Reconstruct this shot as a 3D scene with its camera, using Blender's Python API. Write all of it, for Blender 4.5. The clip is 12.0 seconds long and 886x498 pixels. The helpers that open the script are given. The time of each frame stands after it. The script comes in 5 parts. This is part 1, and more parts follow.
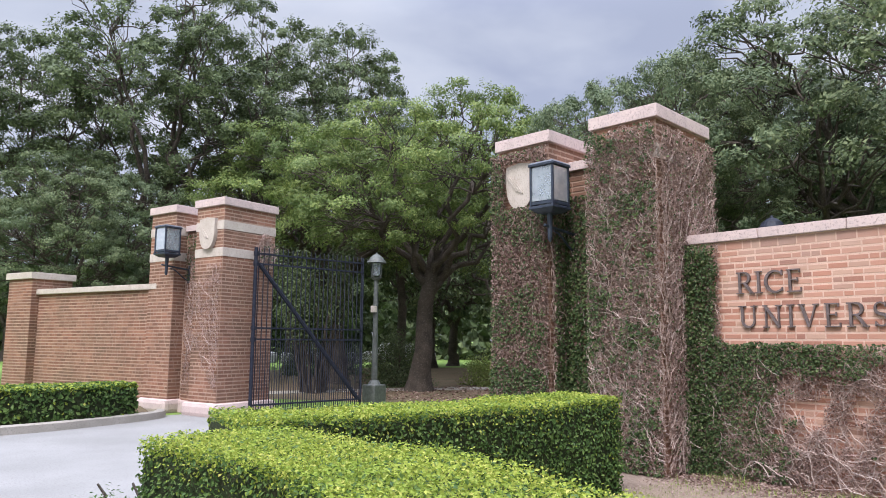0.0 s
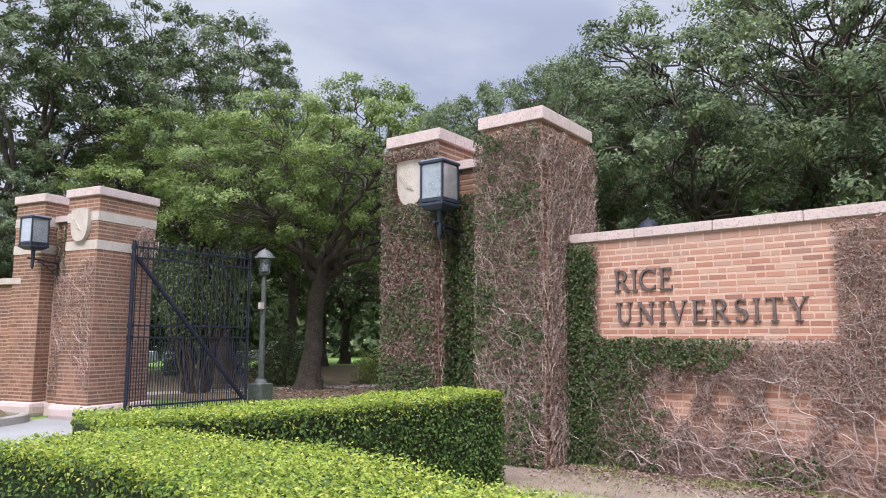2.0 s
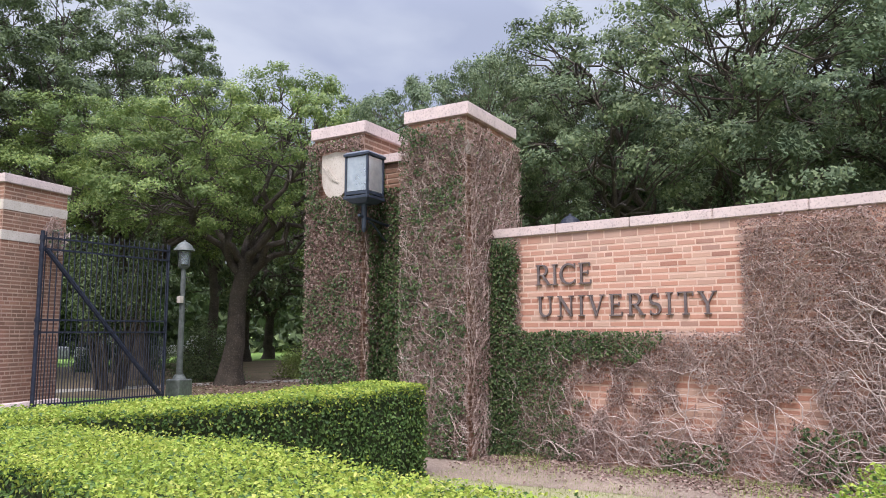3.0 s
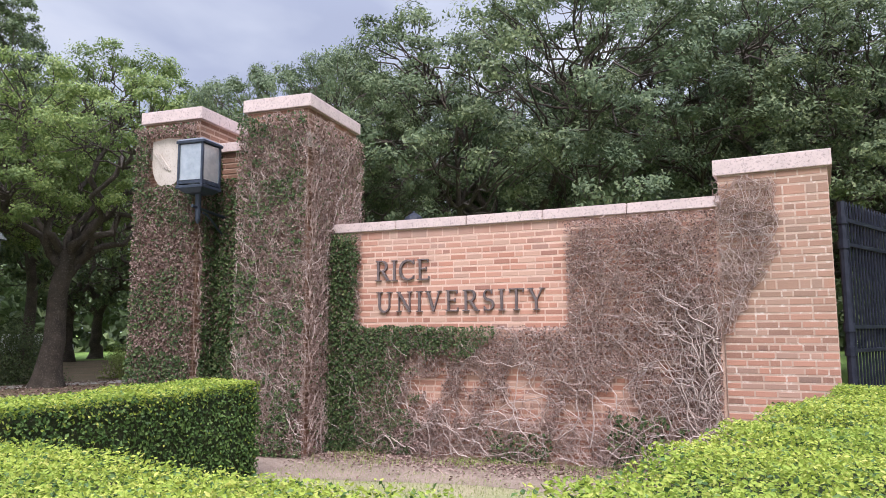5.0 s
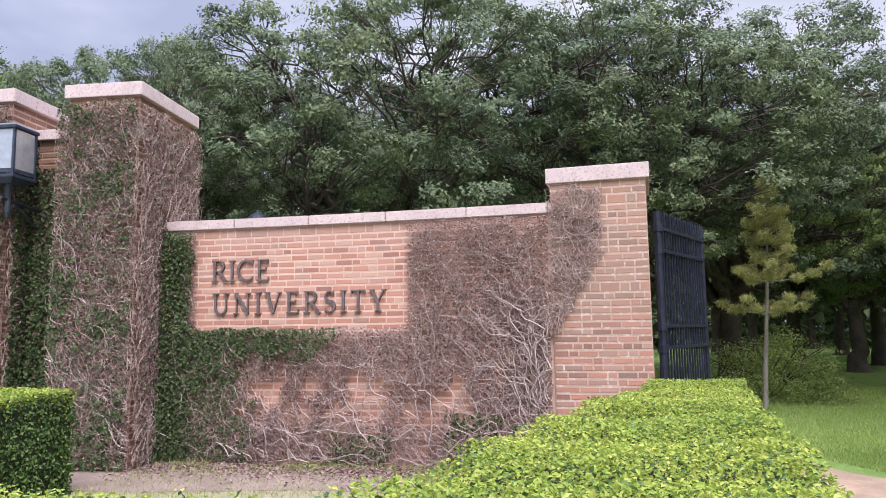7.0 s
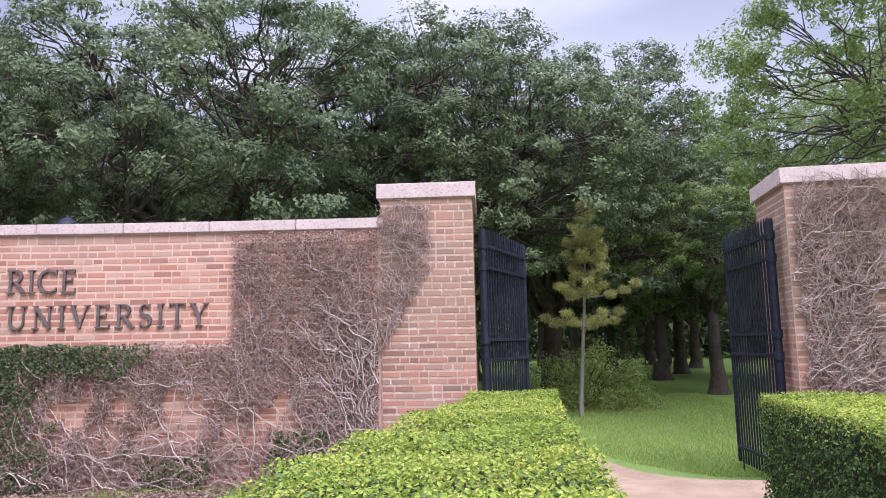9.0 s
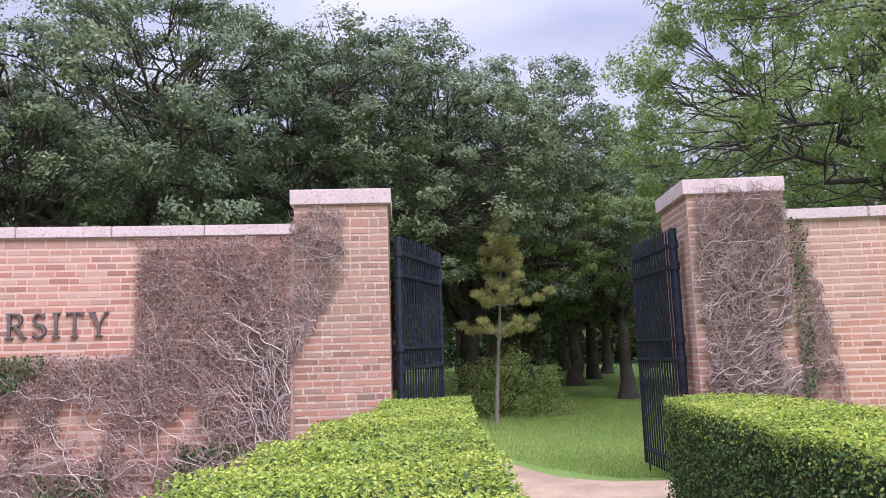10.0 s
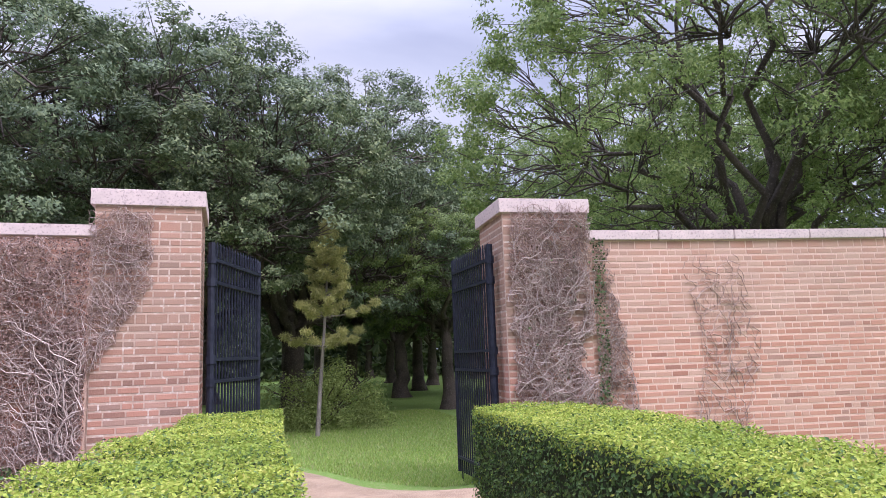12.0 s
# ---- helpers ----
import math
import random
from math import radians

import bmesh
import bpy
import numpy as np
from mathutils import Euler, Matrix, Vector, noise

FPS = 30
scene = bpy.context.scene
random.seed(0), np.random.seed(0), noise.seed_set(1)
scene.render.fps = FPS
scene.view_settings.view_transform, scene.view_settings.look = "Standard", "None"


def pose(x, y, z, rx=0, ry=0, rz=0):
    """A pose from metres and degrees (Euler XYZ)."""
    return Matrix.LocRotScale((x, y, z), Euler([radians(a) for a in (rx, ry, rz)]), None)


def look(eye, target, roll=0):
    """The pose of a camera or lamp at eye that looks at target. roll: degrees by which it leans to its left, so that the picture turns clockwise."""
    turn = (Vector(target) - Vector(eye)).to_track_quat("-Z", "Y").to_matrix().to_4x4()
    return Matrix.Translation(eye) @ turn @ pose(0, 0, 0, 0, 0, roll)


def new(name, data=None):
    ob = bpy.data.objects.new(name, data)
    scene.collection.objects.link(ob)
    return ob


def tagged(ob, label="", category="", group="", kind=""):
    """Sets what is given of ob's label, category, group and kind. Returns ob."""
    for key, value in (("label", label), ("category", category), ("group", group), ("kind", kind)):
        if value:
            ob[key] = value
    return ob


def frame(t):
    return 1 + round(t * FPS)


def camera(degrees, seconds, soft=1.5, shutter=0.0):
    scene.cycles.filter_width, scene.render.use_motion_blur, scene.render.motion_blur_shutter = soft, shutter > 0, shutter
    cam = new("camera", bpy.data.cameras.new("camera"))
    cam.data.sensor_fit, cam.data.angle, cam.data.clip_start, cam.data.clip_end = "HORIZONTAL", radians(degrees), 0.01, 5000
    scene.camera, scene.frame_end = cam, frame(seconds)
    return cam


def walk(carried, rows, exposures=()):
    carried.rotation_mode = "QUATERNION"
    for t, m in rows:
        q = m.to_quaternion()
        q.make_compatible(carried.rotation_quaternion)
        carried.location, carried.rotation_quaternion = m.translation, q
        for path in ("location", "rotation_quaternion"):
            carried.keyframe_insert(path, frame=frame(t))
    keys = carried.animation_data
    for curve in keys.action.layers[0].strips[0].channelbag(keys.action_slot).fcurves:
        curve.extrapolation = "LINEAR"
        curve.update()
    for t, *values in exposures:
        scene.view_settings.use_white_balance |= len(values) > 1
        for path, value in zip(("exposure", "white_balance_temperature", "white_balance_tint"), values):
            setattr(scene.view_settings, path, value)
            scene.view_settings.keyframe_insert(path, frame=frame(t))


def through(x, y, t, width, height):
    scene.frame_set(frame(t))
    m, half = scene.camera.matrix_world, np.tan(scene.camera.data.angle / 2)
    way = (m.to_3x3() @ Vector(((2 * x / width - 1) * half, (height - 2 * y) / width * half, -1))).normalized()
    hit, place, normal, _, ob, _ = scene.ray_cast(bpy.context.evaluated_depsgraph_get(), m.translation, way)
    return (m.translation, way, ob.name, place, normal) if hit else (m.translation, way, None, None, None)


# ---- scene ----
cam = camera(63.8, 12.0, soft=0.9)
PATH = [
    (0, (-0.369, -1.084, 1.601), (0.694, 0.591, 1.856), 0.4),
    (0.5, (-0.351, -1.098, 1.591), (0.761, 0.544, 1.848), 0.4),
    (1, (-0.329, -1.096, 1.582), (0.844, 0.503, 1.837), 0.3),
    (1.5, (-0.329, -1.106, 1.586), (0.901, 0.45, 1.838), 0.2),
    (2, (-0.302, -1.108, 1.583), (0.999, 0.391, 1.833), 0.1),
    (2.5, (-0.293, -1.118, 1.58), (1.076, 0.32, 1.824), -0.0),
    (3, (-0.282, -1.149, 1.575), (1.166, 0.211, 1.809), -0.1),
    (3.2, (-0.294, -1.164, 1.596), (1.184, 0.164, 1.823), -0.2),
    (4.8, (-0.19, -1.238, 1.557), (1.489, -0.175, 1.782), -0.3),
    (5, (-0.198, -1.258, 1.552), (1.502, -0.229, 1.777), -0.3),
    (5.5, (-0.178, -1.287, 1.559), (1.57, -0.342, 1.785), -0.5),
    (6, (-0.15, -1.318, 1.555), (1.646, -0.468, 1.781), -0.5),
    (6.5, (-0.133, -1.345, 1.552), (1.703, -0.584, 1.779), -0.6),
    (7, (-0.123, -1.374, 1.545), (1.752, -0.714, 1.772), -0.8),
    (8.8, (-0.092, -1.518, 1.574), (1.874, -1.247, 1.823), -1.4),
    (9, (-0.1, -1.486, 1.551), (1.871, -1.263, 1.808), -1.2),
    (9.5, (-0.08, -1.506, 1.551), (1.898, -1.389, 1.819), -1.5),
    (10, (-0.073, -1.529, 1.543), (1.908, -1.533, 1.817), -1.8),
    (10.5, (-0.07, -1.555, 1.547), (1.907, -1.674, 1.824), -2.0),
    (11, (-0.061, -1.587, 1.537), (1.904, -1.831, 1.82), -2.1),
    (11.5, (-0.058, -1.629, 1.535), (1.889, -1.988, 1.822), -2.0),
    (12, (-0.063, -1.667, 1.529), (1.86, -2.133, 1.822), -1.9),
]
walk(cam, [(t, look(eye, target, roll)) for t, eye, target, roll in PATH],
     [(0, 0.74, 6350, 13), (6, 0.86, 6250, 16), (9, 0.84, 6000, 23), (12, 0.82, 5950, 25)])

# ---- light ----
world = bpy.data.worlds.new("overcast_sky")
scene.world = world
world.use_nodes = True
SUN_AZ, SUN_EL = radians(215), radians(52)


def sky_nodes():
    nt = world.node_tree
    nt.nodes.clear()
    out = nt.nodes.new("ShaderNodeOutputWorld")
    bg = nt.nodes.new("ShaderNodeBackground")
    sky = nt.nodes.new("ShaderNodeTexSky")
    sky.sky_type, sky.sun_disc = "NISHITA", False
    sky.sun_elevation, sky.sun_rotation = SUN_EL, radians(90) - SUN_AZ
    sky.air_density, sky.dust_density, sky.ozone_density = 1.0, 3.0, 1.0
    tc = nt.nodes.new("ShaderNodeTexCoord")
    mp = nt.nodes.new("ShaderNodeMapping")
    mp.inputs["Scale"].default_value = (1.0, 1.0, 2.6)
    n1 = nt.nodes.new("ShaderNodeTexNoise")
    n1.inputs["Scale"].default_value, n1.inputs["Detail"].default_value = 2.3, 5.0
    n1.inputs["Distortion"].default_value = 0.4
    ramp = nt.nodes.new("ShaderNodeValToRGB")
    e = ramp.color_ramp.elements
    e[0].position, e[0].color = 0.34, (4.8, 5.3, 6.8, 1)
    e[1].position, e[1].color = 0.66, (8.4, 8.6, 9.3, 1)
    m = e.new(0.5)
    m.color = (6.6, 7.1, 8.3, 1)
    mix = nt.nodes.new("ShaderNodeMix")
    mix.data_type = "RGBA"
    mix.inputs["Factor"].default_value = 0.85
    lk = nt.links.new
    lk(tc.outputs["Generated"], mp.inputs["Vector"])
    lk(mp.outputs["Vector"], n1.inputs["Vector"])
    lk(n1.outputs["Fac"], ramp.inputs["Fac"])
    lk(sky.outputs["Color"], mix.inputs["A"])
    lk(ramp.outputs["Color"], mix.inputs["B"])
    # an overcast sky is brighter overhead than at the horizon
    sep = nt.nodes.new("ShaderNodeSeparateXYZ")
    lk(tc.outputs["Generated"], sep.inputs["Vector"])
    up = nt.nodes.new("ShaderNodeMapRange")
    up.interpolation_type = "SMOOTHSTEP"
    up.inputs["From Min"].default_value, up.inputs["From Max"].default_value = 0.4, 1.0
    up.inputs["To Min"].default_value, up.inputs["To Max"].default_value = 0.62, 4.7
    lk(sep.outputs["Z"], up.inputs["Value"])
    vm = nt.nodes.new("ShaderNodeVectorMath")
    vm.operation = "SCALE"
    lk(mix.outputs["Result"], vm.inputs[0])
    lk(up.outputs["Result"], vm.inputs["Scale"])
    lk(vm.outputs["Vector"], bg.inputs["Color"])
    bg.inputs["Strength"].default_value = 0.1
    lk(bg.outputs["Background"], out.inputs["Surface"])


sky_nodes()
sun = new("sun", bpy.data.lights.new("sun", "SUN"))
sun.data.energy, sun.data.angle, sun.data.color = 1.9, radians(25), (1.0, 0.97, 0.93)
sun.matrix_world = look((0, 0, 30), (-30 * math.cos(SUN_AZ) / math.tan(SUN_EL), -30 * math.sin(SUN_AZ) / math.tan(SUN_EL), 0))

# ---- small tools ----
R = np.random.RandomState


def quad_mesh(name, V, F, mat_index=None, smooth=False):
    me = bpy.data.meshes.new(name)
    V, F = np.asarray(V, np.float32).reshape(-1, 3), np.asarray(F, np.int32)
    F = F.reshape(-1, F.shape[-1])
    me.vertices.add(len(V))
    me.vertices.foreach_set("co", V.ravel())
    me.loops.add(F.size)
    me.loops.foreach_set("vertex_index", F.ravel())
    me.polygons.add(len(F))
    me.polygons.foreach_set("loop_start", np.arange(0, F.size, F.shape[1], dtype=np.int32))
    if mat_index is not None:
        me.polygons.foreach_set("material_index", np.asarray(mat_index, np.int32))
    me.polygons.foreach_set("use_smooth", np.full(len(F), smooth))
    me.update(calc_edges=True)
    me.validate()
    return me


def thing(name, label, category, group="", kind="", at=(0, 0, 0)):
    ob = new(name)
    ob.empty_display_size = 0.1
    ob.location = at
    bpy.context.view_layer.update()
    return tagged(ob, label, category, group, kind)


def mesh_ob(name, me, mats, parent=None, label=""):
    ob = new(name, me)
    for m in (mats if isinstance(mats, (list, tuple)) else [mats]):
        if len(me.materials) < len(mats if isinstance(mats, (list, tuple)) else [mats]):
            me.materials.append(m)
    if parent is not None:
        ob.parent = parent
        if parent.parent is None:
            ob.matrix_parent_inverse = Matrix.Translation(-parent.location)
    if label:
        ob["label"] = label
    return ob


def part(name, bm, material, parent=None, label="", smooth=False):
    me = bpy.data.meshes.new(name)
    bm.to_mesh(me)
    bm.free()
    if smooth:
        for p in me.polygons:
            p.use_smooth = True
    return mesh_ob(name, me, material, parent, label)


def add_box(bm, m, sx, sy, sz, bevel=0.0):
    """A box sx, sy, sz whose base centre is at the pose m."""
    g = bmesh.ops.create_cube(bm, size=1.0, matrix=m @ Matrix.Translation((0, 0, sz / 2)) @ Matrix.Diagonal((sx, sy, sz, 1)))
    if bevel:
        es = list({e for v in g["verts"] for e in v.link_edges})
        bmesh.ops.bevel(bm, geom=es, offset=bevel, segments=2, affect="EDGES", profile=0.6)
    return bm


def box(m, sx, sy, sz, bevel=0.0):
    return add_box(bmesh.new(), m, sx, sy, sz, bevel)


def bar(bm, a, b, r, sides=6, r2=None):
    a, b = Vector(a), Vector(b)
    d = b - a
    m = Matrix.Translation((a + b) / 2) @ d.to_track_quat("Z", "Y").to_matrix().to_4x4()
    bmesh.ops.create_cone(bm, cap_ends=True, segments=sides, radius1=r, radius2=r if r2 is None else r2, depth=d.length, matrix=m)
    return bm


def tube(P, rad, sides=6):
    """Quads of a tapered tube along the points P."""
    P = np.asarray(P, float)
    n = len(P)
    T = np.gradient(P, axis=0)
    T /= np.linalg.norm(T, axis=1)[:, None] + 1e-9
    ref = np.array([0.31, 0.17, 0.93]) if abs(T[0][2]) < 0.9 else np.array([1.0, 0.1, 0.0])
    A = np.cross(T, ref)
    A /= np.linalg.norm(A, axis=1)[:, None] + 1e-9
    B = np.cross(T, A)
    ang = np.arange(sides) * 2 * math.pi / sides
    rad = np.asarray(rad, float)[:, None, None]
    V = P[:, None, :] + rad * (np.cos(ang)[None, :, None] * A[:, None, :] + np.sin(ang)[None, :, None] * B[:, None, :])
    i, k = np.meshgrid(np.arange(n - 1), np.arange(sides), indexing="ij")
    F = np.stack([i * sides + k, i * sides + (k + 1) % sides, (i + 1) * sides + (k + 1) % sides, (i + 1) * sides + k], -1).reshape(-1, 4)
    return V.reshape(-1, 3), F


def merge(pieces):
    Vs, Fs, o = [], [], 0
    for V, F in pieces:
        Vs.append(V)
        Fs.append(F + o)
        o += len(V)
    return np.concatenate(Vs), np.concatenate(Fs)


def unit(a):
    return a / (np.linalg.norm(a, axis=-1, keepdims=True) + 1e-9)


def leaf_tris(C, N, length, width, rng):
    """Small far leaves: three corners each."""
    n = len(C)
    t = unit(np.cross(N, unit(rng.normal(size=(n, 3)))))
    b = unit(np.cross(N, t))
    L, W = np.broadcast_to(length, n)[:, None], np.broadcast_to(width, n)[:, None]
    V = np.stack([C + t * L * 0.6, C - t * L * 0.4 + b * W / 2, C - t * L * 0.4 - b * W / 2], 1).reshape(-1, 3)
    return V, np.arange(3 * n).reshape(-1, 3)


def leaf_quads(C, N, length, width, rng, droop=0.0):
    """Pointed leaves: centre C, facing N, each four corners."""
    n = len(C)
    t = unit(np.cross(N, unit(rng.normal(size=(n, 3)))))
    t[:, 2] -= droop
    t = unit(t)
    b = unit(np.cross(N, t))
    L, W = np.broadcast_to(length, n)[:, None], np.broadcast_to(width, n)[:, None]
    fold = unit(N) * W * 0.18
    V = np.stack([C - t * L / 2, C + b * W / 2 + fold, C + t * L / 2, C - b * W / 2 + fold], 1).reshape(-1, 3)
    return V, np.arange(4 * n).reshape(-1, 4)


# ---- materials ----
def nodes_of(name):
    m = bpy.data.materials.new(name)
    m.use_nodes = True
    nt = m.node_tree
    return m, nt, nt.nodes["Principled BSDF"], nt.links.new


def noise_fac(nt, vec, scale, detail=6.0, rough=0.6, lo=0.35, hi=0.65):
    n = nt.nodes.new("ShaderNodeTexNoise")
    n.inputs["Scale"].default_value, n.inputs["Detail"].default_value, n.inputs["Roughness"].default_value = scale, detail, rough
    nt.links.new(vec, n.inputs["Vector"])
    r = nt.nodes.new("ShaderNodeMapRange")
    r.inputs["From Min"].default_value, r.inputs["From Max"].default_value = lo, hi
    nt.links.new(n.outputs["Fac"], r.inputs["Value"])
    return r.outputs["Result"]


def mixc(nt, fac, a, b, mode="MIX"):
    x = nt.nodes.new("ShaderNodeMix")
    x.data_type, x.blend_type = "RGBA", mode
    for sock, v in (("Factor", fac), ("A", a), ("B", b)):
        if isinstance(v, (int, float)):
            x.inputs[sock].default_value = v
        elif isinstance(v, tuple):
            x.inputs[sock].default_value = (*v, 1) if len(v) == 3 else v
        else:
            nt.links.new(v, x.inputs[sock])
    return x.outputs["Result"]


def math_node(nt, op, a, b=0.0, clamp=False):
    x = nt.nodes.new("ShaderNodeMath")
    x.operation, x.use_clamp = op, clamp
    for i, v in enumerate((a, b)):
        if isinstance(v, (int, float)):
            x.inputs[i].default_value = v
        else:
            nt.links.new(v, x.inputs[i])
    return x.outputs[0]


def bump(nt, bsdf, height, strength=0.4, dist=0.01):
    b = nt.nodes.new("ShaderNodeBump")
    b.inputs["Strength"].default_value, b.inputs["Distance"].default_value = strength, dist
    nt.links.new(height, b.inputs["Height"])
    nt.links.new(b.outputs["Normal"], bsdf.inputs["Normal"])


def place(nt):
    return nt.nodes.new("ShaderNodeNewGeometry").outputs["Position"]


def rough_mat(name, c1, c2, c3, big, fine, rough=0.9, relief=0.4, dist=0.01):
    """Two-scale weathered surface: patches c1 to c2, fine specks of c3."""
    m, nt, bs, lk = nodes_of(name)
    p = place(nt)
    f1 = noise_fac(nt, p, big, 5)
    f2 = noise_fac(nt, p, fine, 4, 0.7, 0.52, 0.72)
    lk(mixc(nt, f2, mixc(nt, f1, c1, c2), c3), bs.inputs["Base Color"])
    bs.inputs["Roughness"].default_value = rough
    bs.inputs["Specular IOR Level"].default_value = 0.25
    bump(nt, bs, noise_fac(nt, p, fine * 1.7, 6, 0.7, 0.2, 0.8), relief, dist)
    return m


def random_value(nt):
    oi = nt.nodes.new("ShaderNodeObjectInfo").outputs["Random"]
    ri = nt.nodes.new("ShaderNodeNewGeometry").outputs["Random Per Island"]
    return math_node(nt, "FRACT", math_node(nt, "ADD", oi, ri))


def ramp_of(nt, fac, stops):
    r = nt.nodes.new("ShaderNodeValToRGB")
    e = r.color_ramp.elements
    e[0].position, e[0].color = stops[0][0], (*stops[0][1], 1)
    e[1].position, e[1].color = stops[-1][0], (*stops[-1][1], 1)
    for pos, c in stops[1:-1]:
        e.new(pos).color = (*c, 1)
    nt.links.new(fac, r.inputs["Fac"])
    return r.outputs["Color"]


def brick_mat(name, stops, soot, soot_z=None, clean_box=None):
    """Fired brick; soot: greyish lichen and dirt in patches, mostly above soot_z."""
    m, nt, bs, lk = nodes_of(name)
    p = place(nt)
    col = ramp_of(nt, random_value(nt), stops)
    col = mixc(nt, math_node(nt, "MULTIPLY", noise_fac(nt, p, 55, 5, 0.7, 0.45, 0.75), 0.4), col, (0.42, 0.25, 0.18))
    dirt = noise_fac(nt, p, 1.3, 6, 0.65, 0.3, 0.75)
    if soot_z is not None:
        sep = nt.nodes.new("ShaderNodeSeparateXYZ")
        lk(p, sep.inputs["Vector"])
        up = nt.nodes.new("ShaderNodeMapRange")
        lk(sep.outputs["Z"], up.inputs["Value"])
        up.inputs["From Min"].default_value, up.inputs["From Max"].default_value = soot_z - 0.25, soot_z + 0.25
        dirt = math_node(nt, "MULTIPLY", math_node(nt, "ADD", dirt, 0.35, True), math_node(nt, "ADD", math_node(nt, "MULTIPLY", up.outputs["Result"], 0.62), 0.12))
    col = mixc(nt, dirt, col, soot)
    lk(col, bs.inputs["Base Color"])
    bs.inputs["Roughness"].default_value = 0.93
    bs.inputs["Specular IOR Level"].default_value = 0.2
    bump(nt, bs, noise_fac(nt, p, 90, 6, 0.7, 0.2, 0.8), 0.5, 0.004)
    return m


def leaf_mat(name, stops, through=0.3, rough=0.5, patch=None, spec=0.35):
    m, nt, bs, lk = nodes_of(name)
    col = ramp_of(nt, random_value(nt), stops)
    if patch:
        col = mixc(nt, math_node(nt, "MULTIPLY", noise_fac(nt, place(nt), patch[0], 3, 0.6, 0.42, 0.68), patch[2]), col, patch[1])
    lk(col, bs.inputs["Base Color"])
    bs.inputs["Roughness"].default_value = rough
    bs.inputs["Specular IOR Level"].default_value = spec * 0.45
    tr = nt.nodes.new("ShaderNodeBsdfTranslucent")
    lk(col, tr.inputs["Color"])
    ms = nt.nodes.new("ShaderNodeMixShader")
    ms.inputs["Fac"].default_value = through
    lk(bs.outputs["BSDF"], ms.inputs[1])
    lk(tr.outputs["BSDF"], ms.inputs[2])
    lk(ms.outputs["Shader"], nt.nodes["Material Output"].inputs["Surface"])
    return m


def metal_mat(name, c, rough=0.45, metallic=0.0):
    m, nt, bs, lk = nodes_of(name)
    p = place(nt)
    lk(mixc(nt, noise_fac(nt, p, 14, 5), c, tuple(v * 1.6 + 0.01 for v in c)), bs.inputs["Base Color"])
    bs.inputs["Roughness"].default_value, bs.inputs["Metallic"].default_value = rough, metallic
    bump(nt, bs, noise_fac(nt, p, 120, 4), 0.15, 0.002)
    return m


BRICK = [(0.0, (0.25, 0.115, 0.085)), (0.12, (0.37, 0.165, 0.112)), (0.4, (0.42, 0.198, 0.136)), (0.7, (0.44, 0.23, 0.165)), (0.9, (0.47, 0.3, 0.225)), (1.0, (0.28, 0.15, 0.115))]
BRICK_PIER = [(0.0, (0.2, 0.11, 0.085)), (0.25, (0.33, 0.165, 0.12)), (0.6, (0.42, 0.205, 0.145)), (0.85, (0.38, 0.235, 0.18)), (1.0, (0.2, 0.13, 0.105))]
BRICK_DARK = [(0.0, (0.17, 0.075, 0.05)), (0.4, (0.27, 0.122, 0.08)), (0.8, (0.33, 0.165, 0.112)), (1.0, (0.19, 0.09, 0.065))]
M_brick_sign = brick_mat("sign_wall_brick", BRICK, (0.4, 0.28, 0.235), 2.68)
M_brick_pier = brick_mat("pier_brick", BRICK_PIER, (0.3, 0.205, 0.15), 1.6)
M_brick_wall = brick_mat("plain_wall_brick", BRICK, (0.39, 0.265, 0.2), 1.85)
M_brick_dark = brick_mat("pylon_brick", BRICK_DARK, (0.13, 0.085, 0.06))
M_mortar = rough_mat("mortar", (0.6, 0.415, 0.33), (0.5, 0.34, 0.27), (0.4, 0.27, 0.215), 2.0, 60, 0.95, 0.4, 0.004)
M_mortar_pier = rough_mat("pier_mortar", (0.46, 0.335, 0.265), (0.38, 0.27, 0.21), (0.62, 0.54, 0.48), 2.2, 14, 0.95, 0.4, 0.004)
M_mortar_dark = rough_mat("pylon_mortar", (0.42, 0.29, 0.22), (0.33, 0.22, 0.17), (0.22, 0.15, 0.12), 3.0, 60, 0.95, 0.4, 0.004)
M_granite = rough_mat("pink_granite", (0.56, 0.445, 0.42), (0.47, 0.375, 0.355), (0.22, 0.175, 0.17), 5.0, 38, 0.75, 0.25, 0.004)
M_stone = rough_mat("grey_limestone", (0.5, 0.44, 0.39), (0.42, 0.36, 0.31), (0.28, 0.24, 0.2), 4.0, 45, 0.9, 0.35, 0.005)
M_iron = metal_mat("black_painted_iron", (0.008, 0.01, 0.019), 0.55)
M_iron.node_tree.nodes["Principled BSDF"].inputs["Specular IOR Level"].default_value = 0.25
M_bronze = metal_mat("dark_bronze", (0.085, 0.064, 0.062), 0.65, 0.1)
M_lantern = metal_mat("blue_black_painted_metal", (0.014, 0.02, 0.034), 0.45)
M_post = metal_mat("grey_green_painted_metal", (0.055, 0.06, 0.056), 0.55)
M_bark = rough_mat("oak_bark", (0.1, 0.08, 0.065), (0.055, 0.045, 0.038), (0.17, 0.145, 0.12), 3.0, 22, 0.95, 0.9, 0.03)
M_bark_grey = rough_mat("young_pine_bark", (0.27, 0.235, 0.2), (0.19, 0.165, 0.14), (0.36, 0.32, 0.28), 4.0, 40, 0.95, 0.6, 0.01)
M_twig = rough_mat("dry_vine_stem", (0.38, 0.27, 0.235), (0.2, 0.13, 0.11), (0.58, 0.47, 0.42), 5.0, 60, 0.95, 0.3, 0.003)
